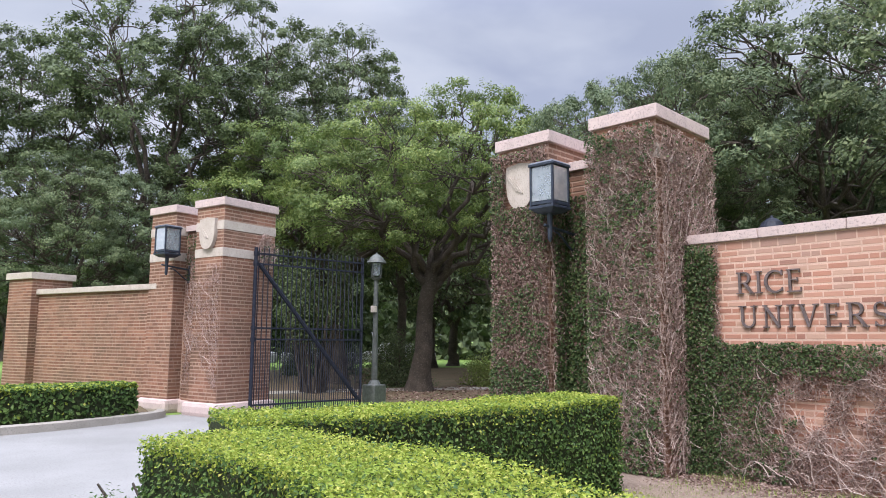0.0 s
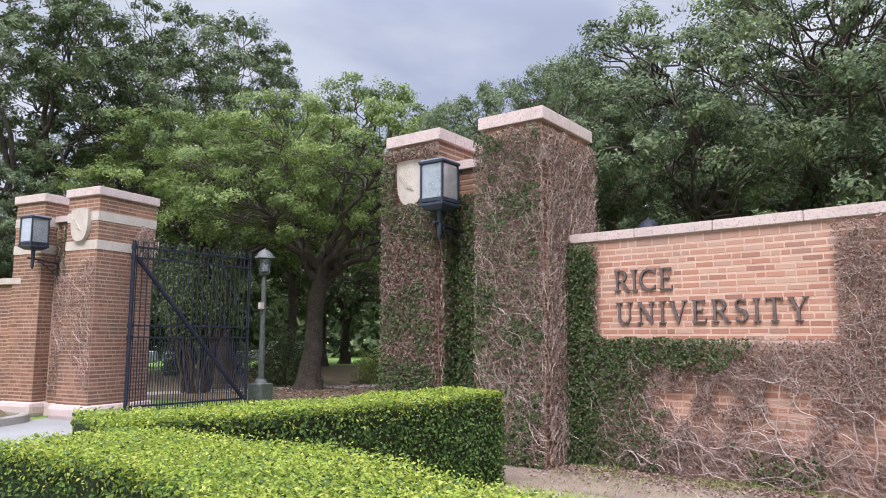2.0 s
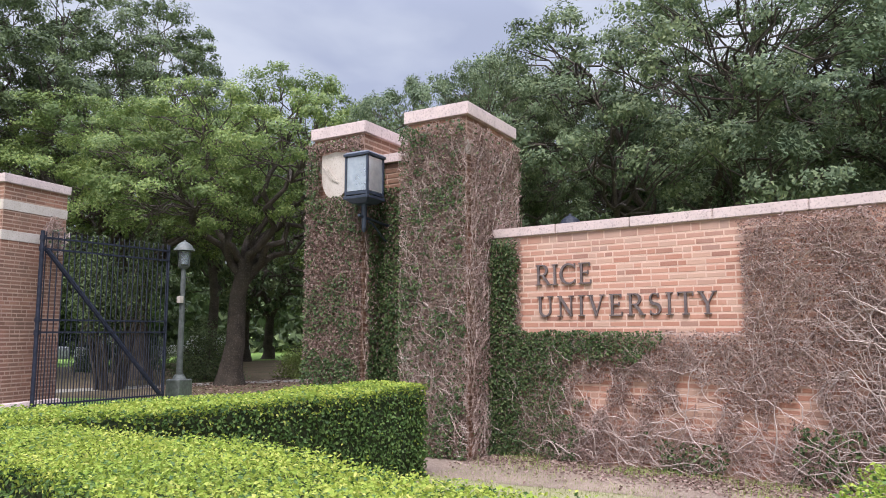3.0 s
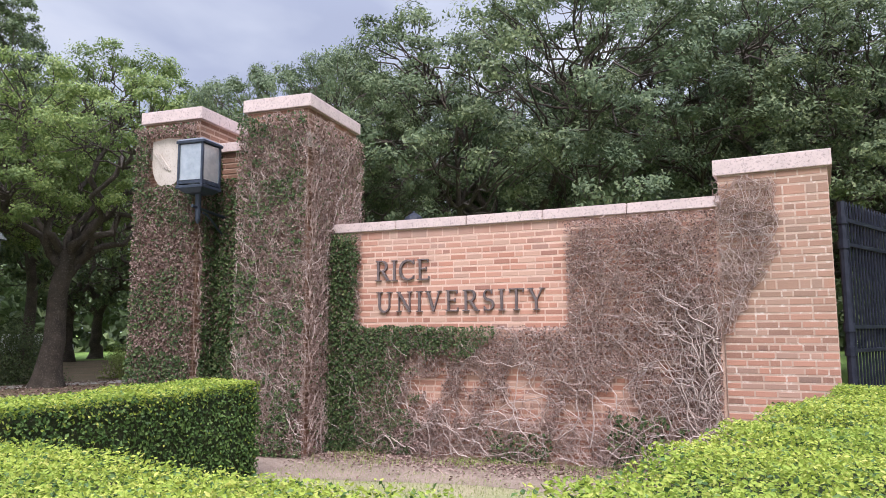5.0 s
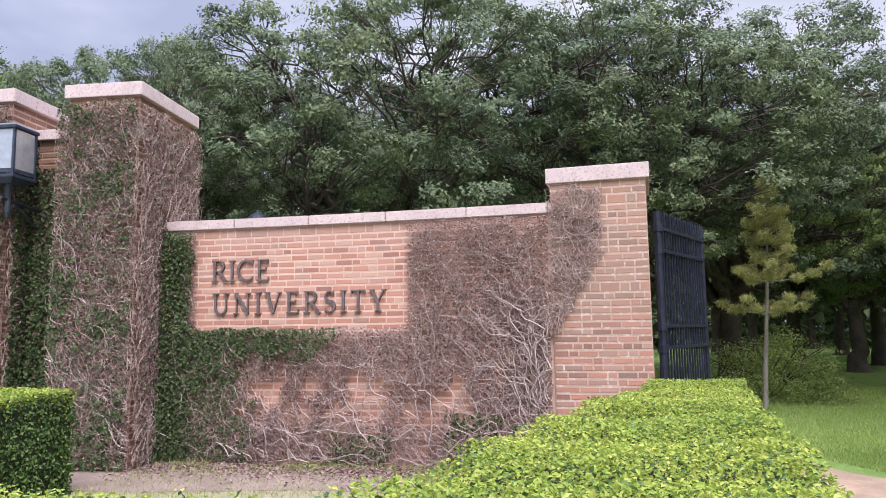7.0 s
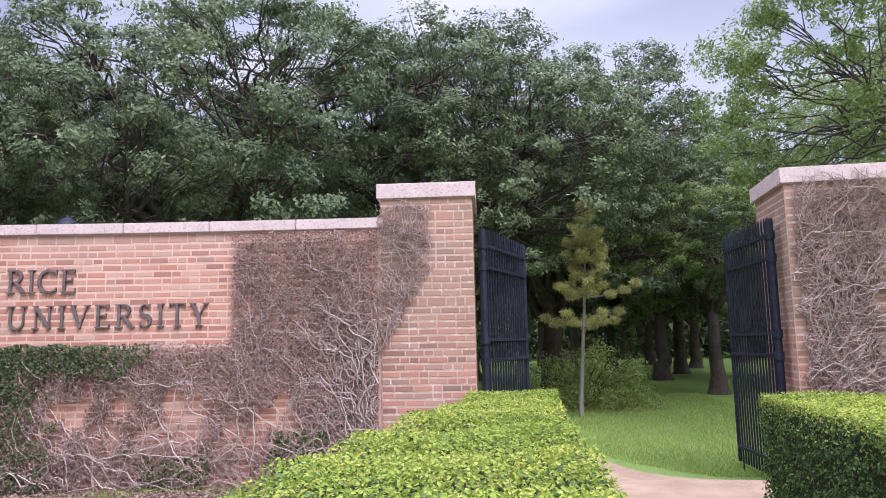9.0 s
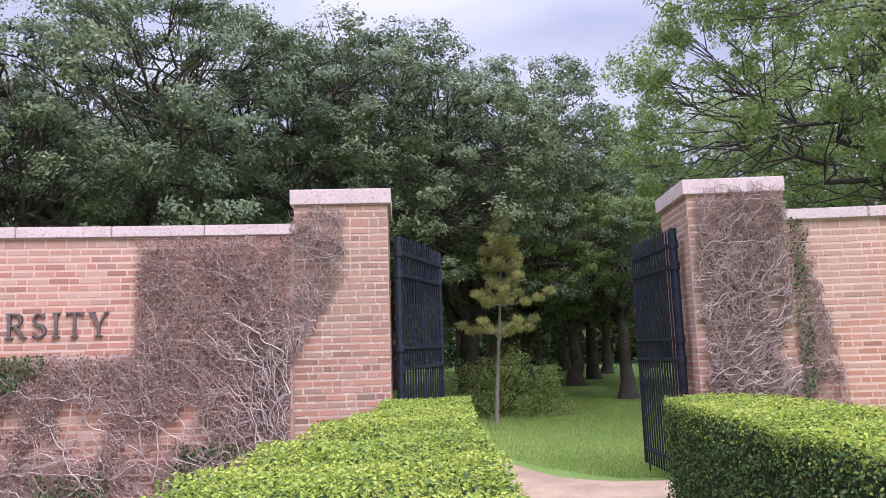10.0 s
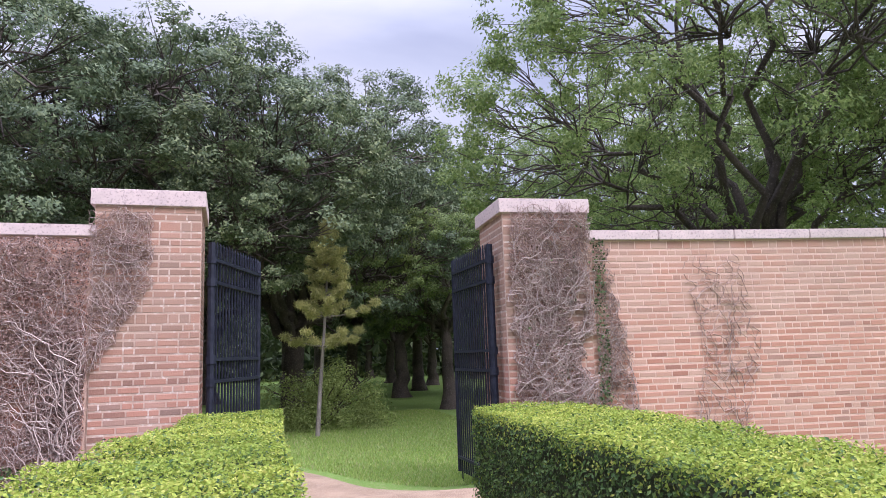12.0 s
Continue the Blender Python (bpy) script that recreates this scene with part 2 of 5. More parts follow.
M_stem_pale = rough_mat("pale_vine_stem", (0.48, 0.39, 0.35), (0.34, 0.265, 0.235), (0.62, 0.55, 0.51), 5.0, 60, 0.95, 0.3, 0.003)
M_grass = rough_mat("lawn", (0.16, 0.255, 0.052), (0.13, 0.215, 0.043), (0.26, 0.27, 0.11), 0.35, 14, 0.95, 0.8, 0.03)
M_worn = rough_mat("worn_grass", (0.21, 0.215, 0.095), (0.27, 0.235, 0.14), (0.36, 0.32, 0.22), 1.4, 26, 0.95, 0.8, 0.02)
M_dirt = rough_mat("bare_soil", (0.24, 0.18, 0.14), (0.17, 0.125, 0.1), (0.33, 0.26, 0.21), 1.6, 30, 0.95, 0.6, 0.015)
M_litter = rough_mat("leaf_litter", (0.14, 0.1, 0.065), (0.09, 0.075, 0.04), (0.2, 0.14, 0.09), 0.8, 18, 0.95, 0.7, 0.02)
M_road = rough_mat("worn_concrete_road", (0.23, 0.226, 0.222), (0.18, 0.176, 0.172), (0.125, 0.12, 0.116), 0.5, 40, 0.85, 0.3, 0.005)
M_kerb = rough_mat("kerb_concrete", (0.34, 0.31, 0.28), (0.26, 0.24, 0.21), (0.18, 0.16, 0.14), 2.0, 40, 0.9, 0.4, 0.006)
M_path = rough_mat("pink_gravel_aggregate", (0.35, 0.245, 0.165), (0.24, 0.165, 0.11), (0.5, 0.39, 0.29), 2.5, 75, 0.9, 0.8, 0.01)
# near-black: the shade between the hedge leaves is put into this colour
M_hedge_shade = rough_mat("hedge_shade_core", (0.02, 0.035, 0.012), (0.035, 0.045, 0.018), (0.06, 0.05, 0.03), 6.0, 30, 0.95, 0.8, 0.03)
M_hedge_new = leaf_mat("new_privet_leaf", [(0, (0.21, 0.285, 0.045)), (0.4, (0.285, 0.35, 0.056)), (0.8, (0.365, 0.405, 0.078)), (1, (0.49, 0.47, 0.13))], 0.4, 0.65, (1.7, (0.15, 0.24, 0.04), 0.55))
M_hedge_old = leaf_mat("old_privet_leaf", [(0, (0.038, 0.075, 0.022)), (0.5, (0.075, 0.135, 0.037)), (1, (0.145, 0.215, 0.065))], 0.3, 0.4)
M_oak = leaf_mat("live_oak_leaf", [(0, (0.065, 0.093, 0.046)), (0.5, (0.115, 0.15, 0.072)), (1, (0.22, 0.255, 0.125))], 0.22, 0.55, (0.35, (0.085, 0.125, 0.08), 0.6))
M_oak_light = leaf_mat("spring_oak_leaf", [(0, (0.1, 0.15, 0.045)), (0.5, (0.165, 0.225, 0.065)), (1, (0.29, 0.34, 0.11))], 0.28, 0.5, (0.5, (0.075, 0.115, 0.04), 0.8))
M_oak_dark = leaf_mat("tall_oak_leaf", [(0, (0.06, 0.085, 0.045)), (0.5, (0.105, 0.14, 0.065)), (1, (0.17, 0.21, 0.095))], 0.25, 0.5)
M_green = leaf_mat("water_oak_leaf", [(0, (0.11, 0.165, 0.05)), (0.5, (0.185, 0.255, 0.08)), (1, (0.29, 0.35, 0.12))], 0.42, 0.5)
M_pine = leaf_mat("pine_needles", [(0, (0.27, 0.28, 0.1)), (0.5, (0.4, 0.39, 0.15)), (1, (0.52, 0.49, 0.2))], 0.35, 0.6)
M_shrub = leaf_mat("shrub_leaf", [(0, (0.15, 0.2, 0.055)), (0.5, (0.24, 0.3, 0.085)), (1, (0.34, 0.39, 0.13))], 0.35, 0.5)
M_ivy = leaf_mat("ivy_leaf", [(0, (0.032, 0.055, 0.022)), (0.5, (0.06, 0.095, 0.036)), (1, (0.13, 0.16, 0.065))], 0.2, 0.5)
M_ivy_dry = leaf_mat("dry_ivy_leaf", [(0, (0.1, 0.06, 0.048)), (0.5, (0.2, 0.125, 0.105)), (1, (0.38, 0.28, 0.24))], 0.2, 0.8)

# ---- plan: the walls stand on an arc ----
CX, CY, RF = -38.434, -3.113, 46.28


def on_arc(y, r):
    """The point of the circle of radius r that lies at y along the wall, and the outward angle."""
    a = math.asin((y - CY) / RF)
    return Vector((CX + r * math.cos(a), CY + r * math.sin(a), 0)), a


def arc_slab(name, y0, y1, r0, r1, z0, z1, mat, parent=None, n=24, label="", bevel=0.0):
    bm = bmesh.new()
    rows = []
    for i in range(n + 1):
        y = y0 + (y1 - y0) * i / n
        a, b = on_arc(y, r0)[0], on_arc(y, r1)[0]
        rows.append([bm.verts.new((p.x, p.y, z)) for p, z in ((a, z0), (b, z0), (b, z1), (a, z1))])
    for u, v in zip(rows, rows[1:]):
        for k in range(4):
            bm.faces.new((u[k], u[(k + 1) % 4], v[(k + 1) % 4], v[k]))
    bm.faces.new(rows[0])
    bm.faces.new(rows[-1][::-1])
    bmesh.ops.recalc_face_normals(bm, faces=bm.faces)
    if bevel:
        es = [e for e in bm.edges if len(e.link_faces) == 2 and e.calc_face_angle(0) > 0.8]
        bmesh.ops.bevel(bm, geom=es, offset=bevel, segments=2, affect="EDGES")
    return part(name, bm, mat, parent, label)


COURSE, STRETCH = 0.0775, 0.21

# ---- ground ----
def sheet(name, pts, z, mat, label, category, thick=0.0):
    bm = bmesh.new()
    top = [bm.verts.new((x, y, z)) for x, y in pts]
    f = bm.faces.new(top)
    if thick:
        g = bmesh.ops.extrude_face_region(bm, geom=[f])
        for v in g["geom"]:
            if isinstance(v, bmesh.types.BMVert):
                v.co.z -= thick
    bmesh.ops.recalc_face_normals(bm, faces=bm.faces)
    return tagged(part(name, bm, mat), label, category, kind="structure")


def smooth_line(pts, n=6):
    """A rounded line through the points."""
    P = [Vector(p) for p in pts]
    out = []
    for i in range(len(P) - 1):
        a, b, c, d = P[max(i - 1, 0)], P[i], P[i + 1], P[min(i + 2, len(P) - 1)]
        for k in range(n):
            t = k / n
            out.append(0.5 * (2 * b + (c - a) * t + (2 * a - 5 * b + 4 * c - d) * t * t + (3 * b - a - 3 * c + d) * t ** 3))
    return [tuple(p) for p in out] + [tuple(P[-1])]


def step(a, b, x):
    t = min(max((x - a) / (b - a), 0.0), 1.0)
    return t * t * (3 - 2 * t)


def gz(x, y):
    """Height of the ground: the lawn behind the small gate lies a little lower."""
    return -0.16 * step(7.9, 9.1, x) * step(9.0, 5.0, y)


def strip(name, left, right, lift, mat, label, category, across=8):
    """A band between two lines that follows the ground."""
    n = 80

    def even(L):
        L = np.array([tuple(p) for p in smooth_line(L, 8)])
        c = np.concatenate([[0], np.cumsum(np.linalg.norm(np.diff(L, axis=0), axis=1))])
        q = np.linspace(0, c[-1], n + 1)
        return np.stack([np.interp(q, c, L[:, 0]), np.interp(q, c, L[:, 1])], 1)

    A, B = even(left), even(right)
    P = A[:, None, :] + (B - A)[:, None, :] * np.linspace(0, 1, across + 1)[None, :, None]
    V = np.array([(x, y, gz(x, y) + lift) for x, y in P.reshape(-1, 2)])
    i, k = np.meshgrid(np.arange(n), np.arange(across), indexing="ij")
    w = across + 1
    F = np.stack([i * w + k, (i + 1) * w + k, (i + 1) * w + k + 1, i * w + k + 1], -1).reshape(-1, 4)
    if (B - A)[0] @ np.array([-(A[1] - A[0])[1], (A[1] - A[0])[0]]) < 0:
        F = F[:, ::-1]
    return tagged(mesh_ob(name, quad_mesh(name, V, F), mat), label, category, kind="structure")


gx = np.concatenate([[-900, -200, -60, -20], np.arange(-6, 8.1, 0.6), np.arange(8.3, 9.75, 0.1), np.arange(10.2, 30.1, 0.6), [40, 70, 200, 900]])
gy = np.concatenate([[-900, -200, -60, -20], np.arange(-12, 24.1, 0.6), [40, 70, 200, 900]])
GX, GY = np.meshgrid(gx, gy, indexing="ij")
V = np.stack([GX, GY, np.vectorize(gz)(GX, GY) - 0.005], -1).reshape(-1, 3)
i, k = np.meshgrid(np.arange(len(gx) - 1), np.arange(len(gy) - 1), indexing="ij")
F = np.stack([i * len(gy) + k, (i + 1) * len(gy) + k, (i + 1) * len(gy) + k + 1, i * len(gy) + k + 1], -1).reshape(-1, 4)
tagged(mesh_ob("ground", quad_mesh("ground", V, F), M_grass), "green lawn with worn patches, reaching far behind the walls", "lawn", kind="structure")
sheet("road", [(-60, 12.0), (-4, 12.3), (-0.07, 12.88), (1.74, 13.67), (2.65, 14.27), (2.9, 14.9), (5.4, 15.3), (8.0, 13.6), (9.4, 8.6), (6.1, 7.7), (4.5, 6.2), (0.0, 5.2), (-0.75, 4.4), (-0.95, -1.0), (-1.0, -60), (-60, -60)], 0.002, M_road, "pale worn concrete driveway in front of the gate", "road")
strip("path", [(2.0, -3.45), (6.0, -3.5), (7.9, -4.1), (8.6, -4.03), (9.25, -3.1), (9.7, -2.77), (10.8, -2.33), (11.5, -1.9), (13.2, -0.6), (14.2, 2.0)],
      [(2.0, -1.75), (6.0, -1.75), (7.6, -1.7), (8.5, -1.3), (9.8, -0.6), (10.8, 0.4), (11.6, 1.8), (12.2, 3.4)], 0.014, M_path, "pink exposed-aggregate footpath through the small gate", "path")
sheet("worn_grass", [(0.0, -1.7), (7.7, -1.7), (7.75, 0.0), (7.6, 2.5), (7.4, 4.0), (7.1, 5.1), (4.4, 5.2), (0.1, 5.0)], 0.0, M_worn, "thin worn grass between the hedge and the sign wall", "lawn")
sheet("bare_soil", smooth_line([(5.5, 4.9), (5.6, 4.3), (5.8, 3.5), (6.25, 2.2), (6.3, 0.8), (6.6, -0.3), (7.3, -0.6)]) + [(7.9, -0.5), (7.85, 1.5), (7.6, 4.0), (7.3, 5.2), (6.3, 5.4)], 0.004, M_dirt, "bare brown soil strip at the foot of the sign wall", "soil")
sheet("leaf_litter", smooth_line([(6.2, 18.0), (8.4, 15.6), (11.2, 13.2), (14.5, 12.2), (20, 12.2), (30, 17), (28, 32), (15, 36), (5, 30), (6.2, 18.0)]), 0.003, M_litter, "brown leaf litter under the oak", "soil")
strip("park_path", [(6.0, 19.6), (11.0, 19.0), (16.0, 17.6), (24.0, 15.5)], [(6.2, 20.8), (11.2, 20.1), (16.2, 18.7), (24.3, 16.5)], 0.012, M_kerb, "pale footpath crossing the park behind the gate", "path")
# kerb in front of the far hedge
bm = bmesh.new()
K = smooth_line([(-30, 12.1), (-4, 12.3), (-0.07, 12.88), (1.74, 13.67), (2.65, 14.27), (2.9, 14.8)])
prev = None
for (x, y), (x2, y2) in zip(K, K[1:] + [(K[-1][0] + 0.03, K[-1][1] + 0.1)]):
    d = Vector((x2 - x, y2 - y, 0)).normalized()
    nrm = Vector((-d.y, d.x, 0))
    q = [bm.verts.new(Vector((x, y, 0)) + nrm * s + Vector((0, 0, z))) for s, z in ((0, -0.01), (0.015, 0.13), (0.05, 0.15), (0.17, 0.15), (0.18, -0.01))]
    if prev:
        for k in range(4):
            bm.faces.new((prev[k], prev[k + 1], q[k + 1], q[k]))
    prev = q
bmesh.ops.recalc_face_normals(bm, faces=bm.faces)
tagged(part("kerb", bm, M_kerb), "weathered concrete kerb along the driveway", "kerb", kind="structure")
sheet("planting_bed", [(-30, 12.25), (-4, 12.45), (-0.15, 13.03), (1.66, 13.82), (2.5, 14.4), (2.6, 16.0), (-30, 22)], 0.13, M_litter, "soil bed behind the kerb", "soil", 0.12)

# ---- walls and piers ----
TOP, CAP = 2.96, 3.34


def arc_wall(name, y0, y1, label, joints):
    w = thing(name, label, "wall", kind="structure")
    arc_slab("wall_core", y0, y1, RF + 0.0328, RF + 0.44, -0.1, TOP - 0.12, M_mortar, w)
    ys = [y0] + joints + [y1]
    for a, b in zip(ys, ys[1:]):
        g = 0.003 if b < a else -0.003
        arc_slab("coping_stone", a - g, b + g, RF - 0.01, RF + 0.49, TOP - 0.122, TOP, M_granite, w, 6, bevel=0.008)
    return w


W1 = arc_wall("wall_1", 5.12, 0.08, "curved brick sign wall with granite coping, partly under dry ivy", [3.99, 3.02, 2.05, 1.076])
W2 = arc_wall("wall_2", -5.34, -14.4, "curved plain brick wall with granite coping and a few bare vines", [-6.29, -7.3, -8.32, -9.33, -10.35, -11.4, -12.4, -13.4])


def arc_frame(y, r=RF):
    """Pose on the wall: x along the wall to the left as one faces it, y out of the wall backwards."""
    p, a = on_arc(y, r)
    u, v = Vector((-math.sin(a), math.cos(a), 0)), Vector((math.cos(a), math.sin(a), 0))
    return Matrix(((u.x, v.x, 0, p.x), (u.y, v.y, 0, p.y), (0, 0, 1, 0), (0, 0, 0, 1)))


def small_pier(y0, y1, label, depth=1.14):
    m = arc_frame((y0 + y1) / 2)
    w = abs(y1 - y0)
    t = thing("gate_pier", label, "gate pier", "brick piers of the small gate", at=m.translation)
    part("shaft_core", box(m @ Matrix.Translation((0, (depth - 0.04) / 2, -0.1)), w - 0.076, depth - 0.046, CAP - 0.07), M_mortar_pier, t)
    part("cap_stone", box(m @ Matrix.Translation((0, depth / 2 - 0.005, CAP - 0.17)), w + 0.01, depth + 0.05, 0.17, 0.008), M_granite, t, "pinkish granite cap")
    return t, m, w - 0.07, depth


PIER1 = small_pier(0.145, -0.97, "square brick gate pier with granite cap, ivy stems on one side")
PIER2 = small_pier(-4.275, -5.4, "square brick gate pier with granite cap under bare ivy")

# ---- tall gate pylons ----
PTOP = 4.61


def frame_from(origin, u):
    u = Vector((*u, 0)).normalized()
    v = Vector((u.y, -u.x, 0))
    return Matrix(((u.x, v.x, 0, origin[0]), (u.y, v.y, 0, origin[1]), (0, 0, 1, 0), (0, 0, 0, 1)))


PW, PG, PD = 0.99, 0.68, 1.5      # pier width, gap of the recess, depth


def pylon(m, sign, name, label, shield_on, plinth):
    """Two tall piers with a recess between; x of m runs along the front, starting at the near corner."""
    t = thing(name, label, "gate pylon", "tall brick pylons of the main gate", at=m.translation)
    T = Matrix.Translation
    centres = [PW / 2, PW * 1.5 + PG]
    for i, c in enumerate(centres):
        part("pier_core", box(m @ T((c, PD / 2, -0.1)), PW - 0.076, PD - 0.076, PTOP - 0.05), M_mortar_dark, t)
        part("cap_stone", box(m @ T((c, PD / 2, PTOP - 0.17)), PW + 0.02, PD + 0.02, 0.17, 0.01), M_granite, t, "pink granite cap")
        for z in ((3.92, 3.34) if plinth else (3.92,)):
            part("stone_band", box(m @ T((c, PD / 2, z)), PW - 0.05, PD - 0.05, 0.19, 0.006), M_stone, t, "grey limestone band")
    part("recess_core", box(m @ T((PW + PG / 2, PD / 2 + 0.1, -0.1)), PG + 0.1, PD - 0.5, 4.1), M_mortar_dark, t)
    part("recess_coping", box(m @ T((PW + PG / 2, PD / 2 + 0.08, 4.02)), PG + 0.06, PD - 0.4, 0.13, 0.008), M_granite, t)
    part("stone_block", box(m @ T((PW + PG / 2, 0.42, 3.68)), PG + 0.04, 0.12, 0.17, 0.008), M_stone, t)
    # shield
    bm = bmesh.new()
    n = 12
    pts = [(-0.25, 0.3), (-0.12, 0.31), (0.0, 0.335), (0.12, 0.31), (0.25, 0.3)]
    pts += [(0.25 * math.cos(a) ** 0.8, 0.02 - 0.37 * math.sin(a)) for a in np.linspace(0.0, math.pi / 2 - 0.02, n)]
    pts += [(-x, y) for x, y in pts[:4:-1]]
    f = bm.faces.new([bm.verts.new((x, -0.05, y)) for x, y in pts])
    g = bmesh.ops.extrude_face_region(bm, geom=[f])
    for v in g["geom"]:
        if isinstance(v, bmesh.types.BMVert):
            v.co.y += 0.1
    for k in range(3):
        add_box(bm, T((-0.06 + 0.05 * k, -0.058, -0.13 + 0.02 * k)) @ Matrix.Rotation(radians(38), 4, "Y"), 0.02, 0.02, 0.3)
    bmesh.ops.recalc_face_normals(bm, faces=bm.faces)
    bm.transform(m @ T((centres[shield_on], -0.0, 3.86)))
    part("shield", bm, M_stone, t, "carved pale stone shield")
    if plinth:
        for i, c in enumerate(centres):
            part("plinth", box(m @ T((c, PD / 2, -0.02)), PW + 0.14, PD + 0.16, 0.3, 0.09), M_granite, t, "stained granite plinth")
        part("plinth", box(m @ T((PW + PG / 2, PD / 2 + 0.1, -0.02)), PG, PD - 0.3, 0.27, 0.02), M_granite, t)
    return t, m


RP_M = frame_from((6.56, 4.83), (-0.22, 0.975))
LP_M = frame_from((3.68, 13.95), (-0.39, 0.92))
RP = pylon(RP_M, 1, "gate_pylon", "tall twin brick pylon overgrown with brown and green ivy", 1, False)
LP = pylon(LP_M, 1, "gate_pylon", "tall twin brick pylon with stone bands and a granite plinth", 0, True)

# left wall and its end pier
W3 = thing("wall_3", "plain brick wall with stone coping beyond the driveway", "wall", kind="structure")
LW_M = frame_from((2.48, 15.93), (-0.458, 0.889))
LWLEN = 5.0
part("wall_core", box(LW_M @ Matrix.Translation((LWLEN / 2, 0.62, -0.1)), LWLEN, 0.33, 2.85), M_mortar_dark, W3)
for k in range(5):
    part("coping_stone", box(LW_M @ Matrix.Translation(((k + 0.5) * LWLEN / 5, 0.62, 2.72)), LWLEN / 5 - 0.006, 0.5, 0.13, 0.008), M_stone, W3)
FP_M = frame_from((0.5, 20.2), (-0.45, 0.893))
FP = thing("gate_pier", "square brick end pier with a stone cap", "gate pier", at=FP_M.translation)
part("shaft_core", box(FP_M @ Matrix.Translation((0.6, 0.6, -0.1)), 1.09, 1.09, 3.28), M_mortar_dark, FP)
part("cap_stone", box(FP_M @ Matrix.Translation((0.6, 0.6, 3.13)), 1.22, 1.22, 0.17, 0.008), M_stone, FP)

# ---- trees ----
def arch(a, b, lift, n, rng, wob):
    """A crooked bough from a to b that rises by lift."""
    t = np.linspace(0, 1, n)[:, None]
    P = a * (1 - t) + b * t
    P[:, 2] += lift * np.sin(t[:, 0] * math.pi) * 0.6
    w = rng.normal(size=(n, 3)) * wob
    w[0] = w[-1] = 0
    return P + w


def tree_data(seed, height, spread, fork, trunk_r, puffs, sprays, per, leaf, low=0.3, limbs=7, puff_r=0.9, lean=(0.0, 0.0), flat=0.6):
    """A tapered trunk, boughs that end in lobes, and on the lobes separate tufts of leafy sprays with gaps between."""
    rng = R(seed)
    top = np.array([lean[0] * fork, lean[1] * fork, fork])
    n = 9
    tt = np.linspace(0, 1, n)
    wood = [tube(arch(np.array([0.0, 0.0, -0.3]), top, 0, n, rng, 0.06), trunk_r * (1 + 0.9 * np.exp(-tt * 9) - 0.25 * tt), 10)]
    rz = height * (1 - low) / 2
    mid = np.array([top[0] * 1.4, top[1] * 1.4, height * (1 + low) / 2])
    size = np.array([spread, spread, rz])
    centres, radii, boughs = [], [], []
    for i in range(limbs):
        az = 2 * math.pi * (i * 0.618 + rng.uniform(-0.08, 0.08))
        el = math.asin(np.clip(-0.75 + 1.7 * (i + 0.5) / limbs, -1, 1))
        c = mid + np.array([math.cos(az) * math.cos(el), math.sin(az) * math.cos(el), math.sin(el)]) * size * rng.uniform(0.55, 0.68)
        centres.append(c)
        radii.append(size * np.array([1, 1, 0.8]) * rng.uniform(0.36, 0.5))
        start = top - np.array([0, 0, rng.uniform(0, 0.2) * fork])
        L = arch(start, c, rng.uniform(-0.3, 0.9), 11, rng, 0.2)
        boughs.append(L)
        wood.append(tube(L, trunk_r * np.linspace(0.42, 0.1, 11), 6))
    centres, radii = np.array(centres), np.array(radii)
    m = 7000
    which = rng.randint(0, limbs, m)
    D = unit(rng.normal(size=(m, 3)) + np.array([0, 0, 0.25]))
    Q = centres[which] + D * radii[which] * rng.uniform(0.8, 1.05, (m, 1))
    inner = np.linalg.norm((Q[:, None] - centres[None]) / radii[None], axis=2).min(1)
    ok = (inner > 0.72) & (rng.uniform(size=m) < 1.1 + D[:, 2])
    Q, which, D = Q[ok], which[ok], D[ok]
    got, own = np.zeros((0, 3)), []
    for q, w in zip(Q, which):
        if len(got) == 0 or ((np.abs(got - q) / np.array([1, 1, 0.7])) ** 2).sum(1).min() > (puff_r * 1.2) ** 2:
            got = np.vstack([got, q])
            own.append(w)
        if len(got) >= puffs:
            break
    Cs, Ns = [], []
    for q, w in zip(got, own):
        L = boughs[w]
        k = 4 + np.argmin(np.linalg.norm(L[4:] - q, axis=1))
        k = max(3, k - rng.randint(0, 3))
        S = arch(L[k], q - np.array([0, 0, 0.15]), rng.uniform(-0.2, 0.35), 7, rng, 0.11)
        wood.append(tube(S, trunk_r * np.linspace(0.1, 0.03, 7), 4))
        r = puff_r * rng.uniform(0.7, 1.3)
        out = unit(q - mid)
        d = unit(rng.normal(size=(sprays, 3)) + np.array([0, 0, 0.35]) + 0.6 * out)
        sub = q + d * r * np.array([1, 1, flat]) * rng.uniform(0.55, 1.0, (sprays, 1))
        for e in sub[:2]:
            wood.append(tube(np.array([S[4], (S[4] + e) / 2 + rng.normal(size=3) * 0.06, e]), trunk_r * np.array([0.06, 0.04, 0.02]), 3))
        c = np.repeat(sub, per, 0) + unit(rng.normal(size=(sprays * per, 3))) * r * rng.uniform(0.1, 0.45, (sprays * per, 1)) * np.array([1, 1, 0.65])
        Cs.append(c)
        Ns.append(np.repeat(d, per, 0) + np.array([0, 0, 0.25]) + rng.normal(size=c.shape) * 0.36)
    C, N = np.concatenate(Cs), unit(np.concatenate(Ns))
    return merge(wood), leaf_tris(C, N, leaf * rng.uniform(0.7, 1.35, len(C)), leaf * 0.66 * rng.uniform(0.7, 1.2, len(C)), rng)


PROTO = {}


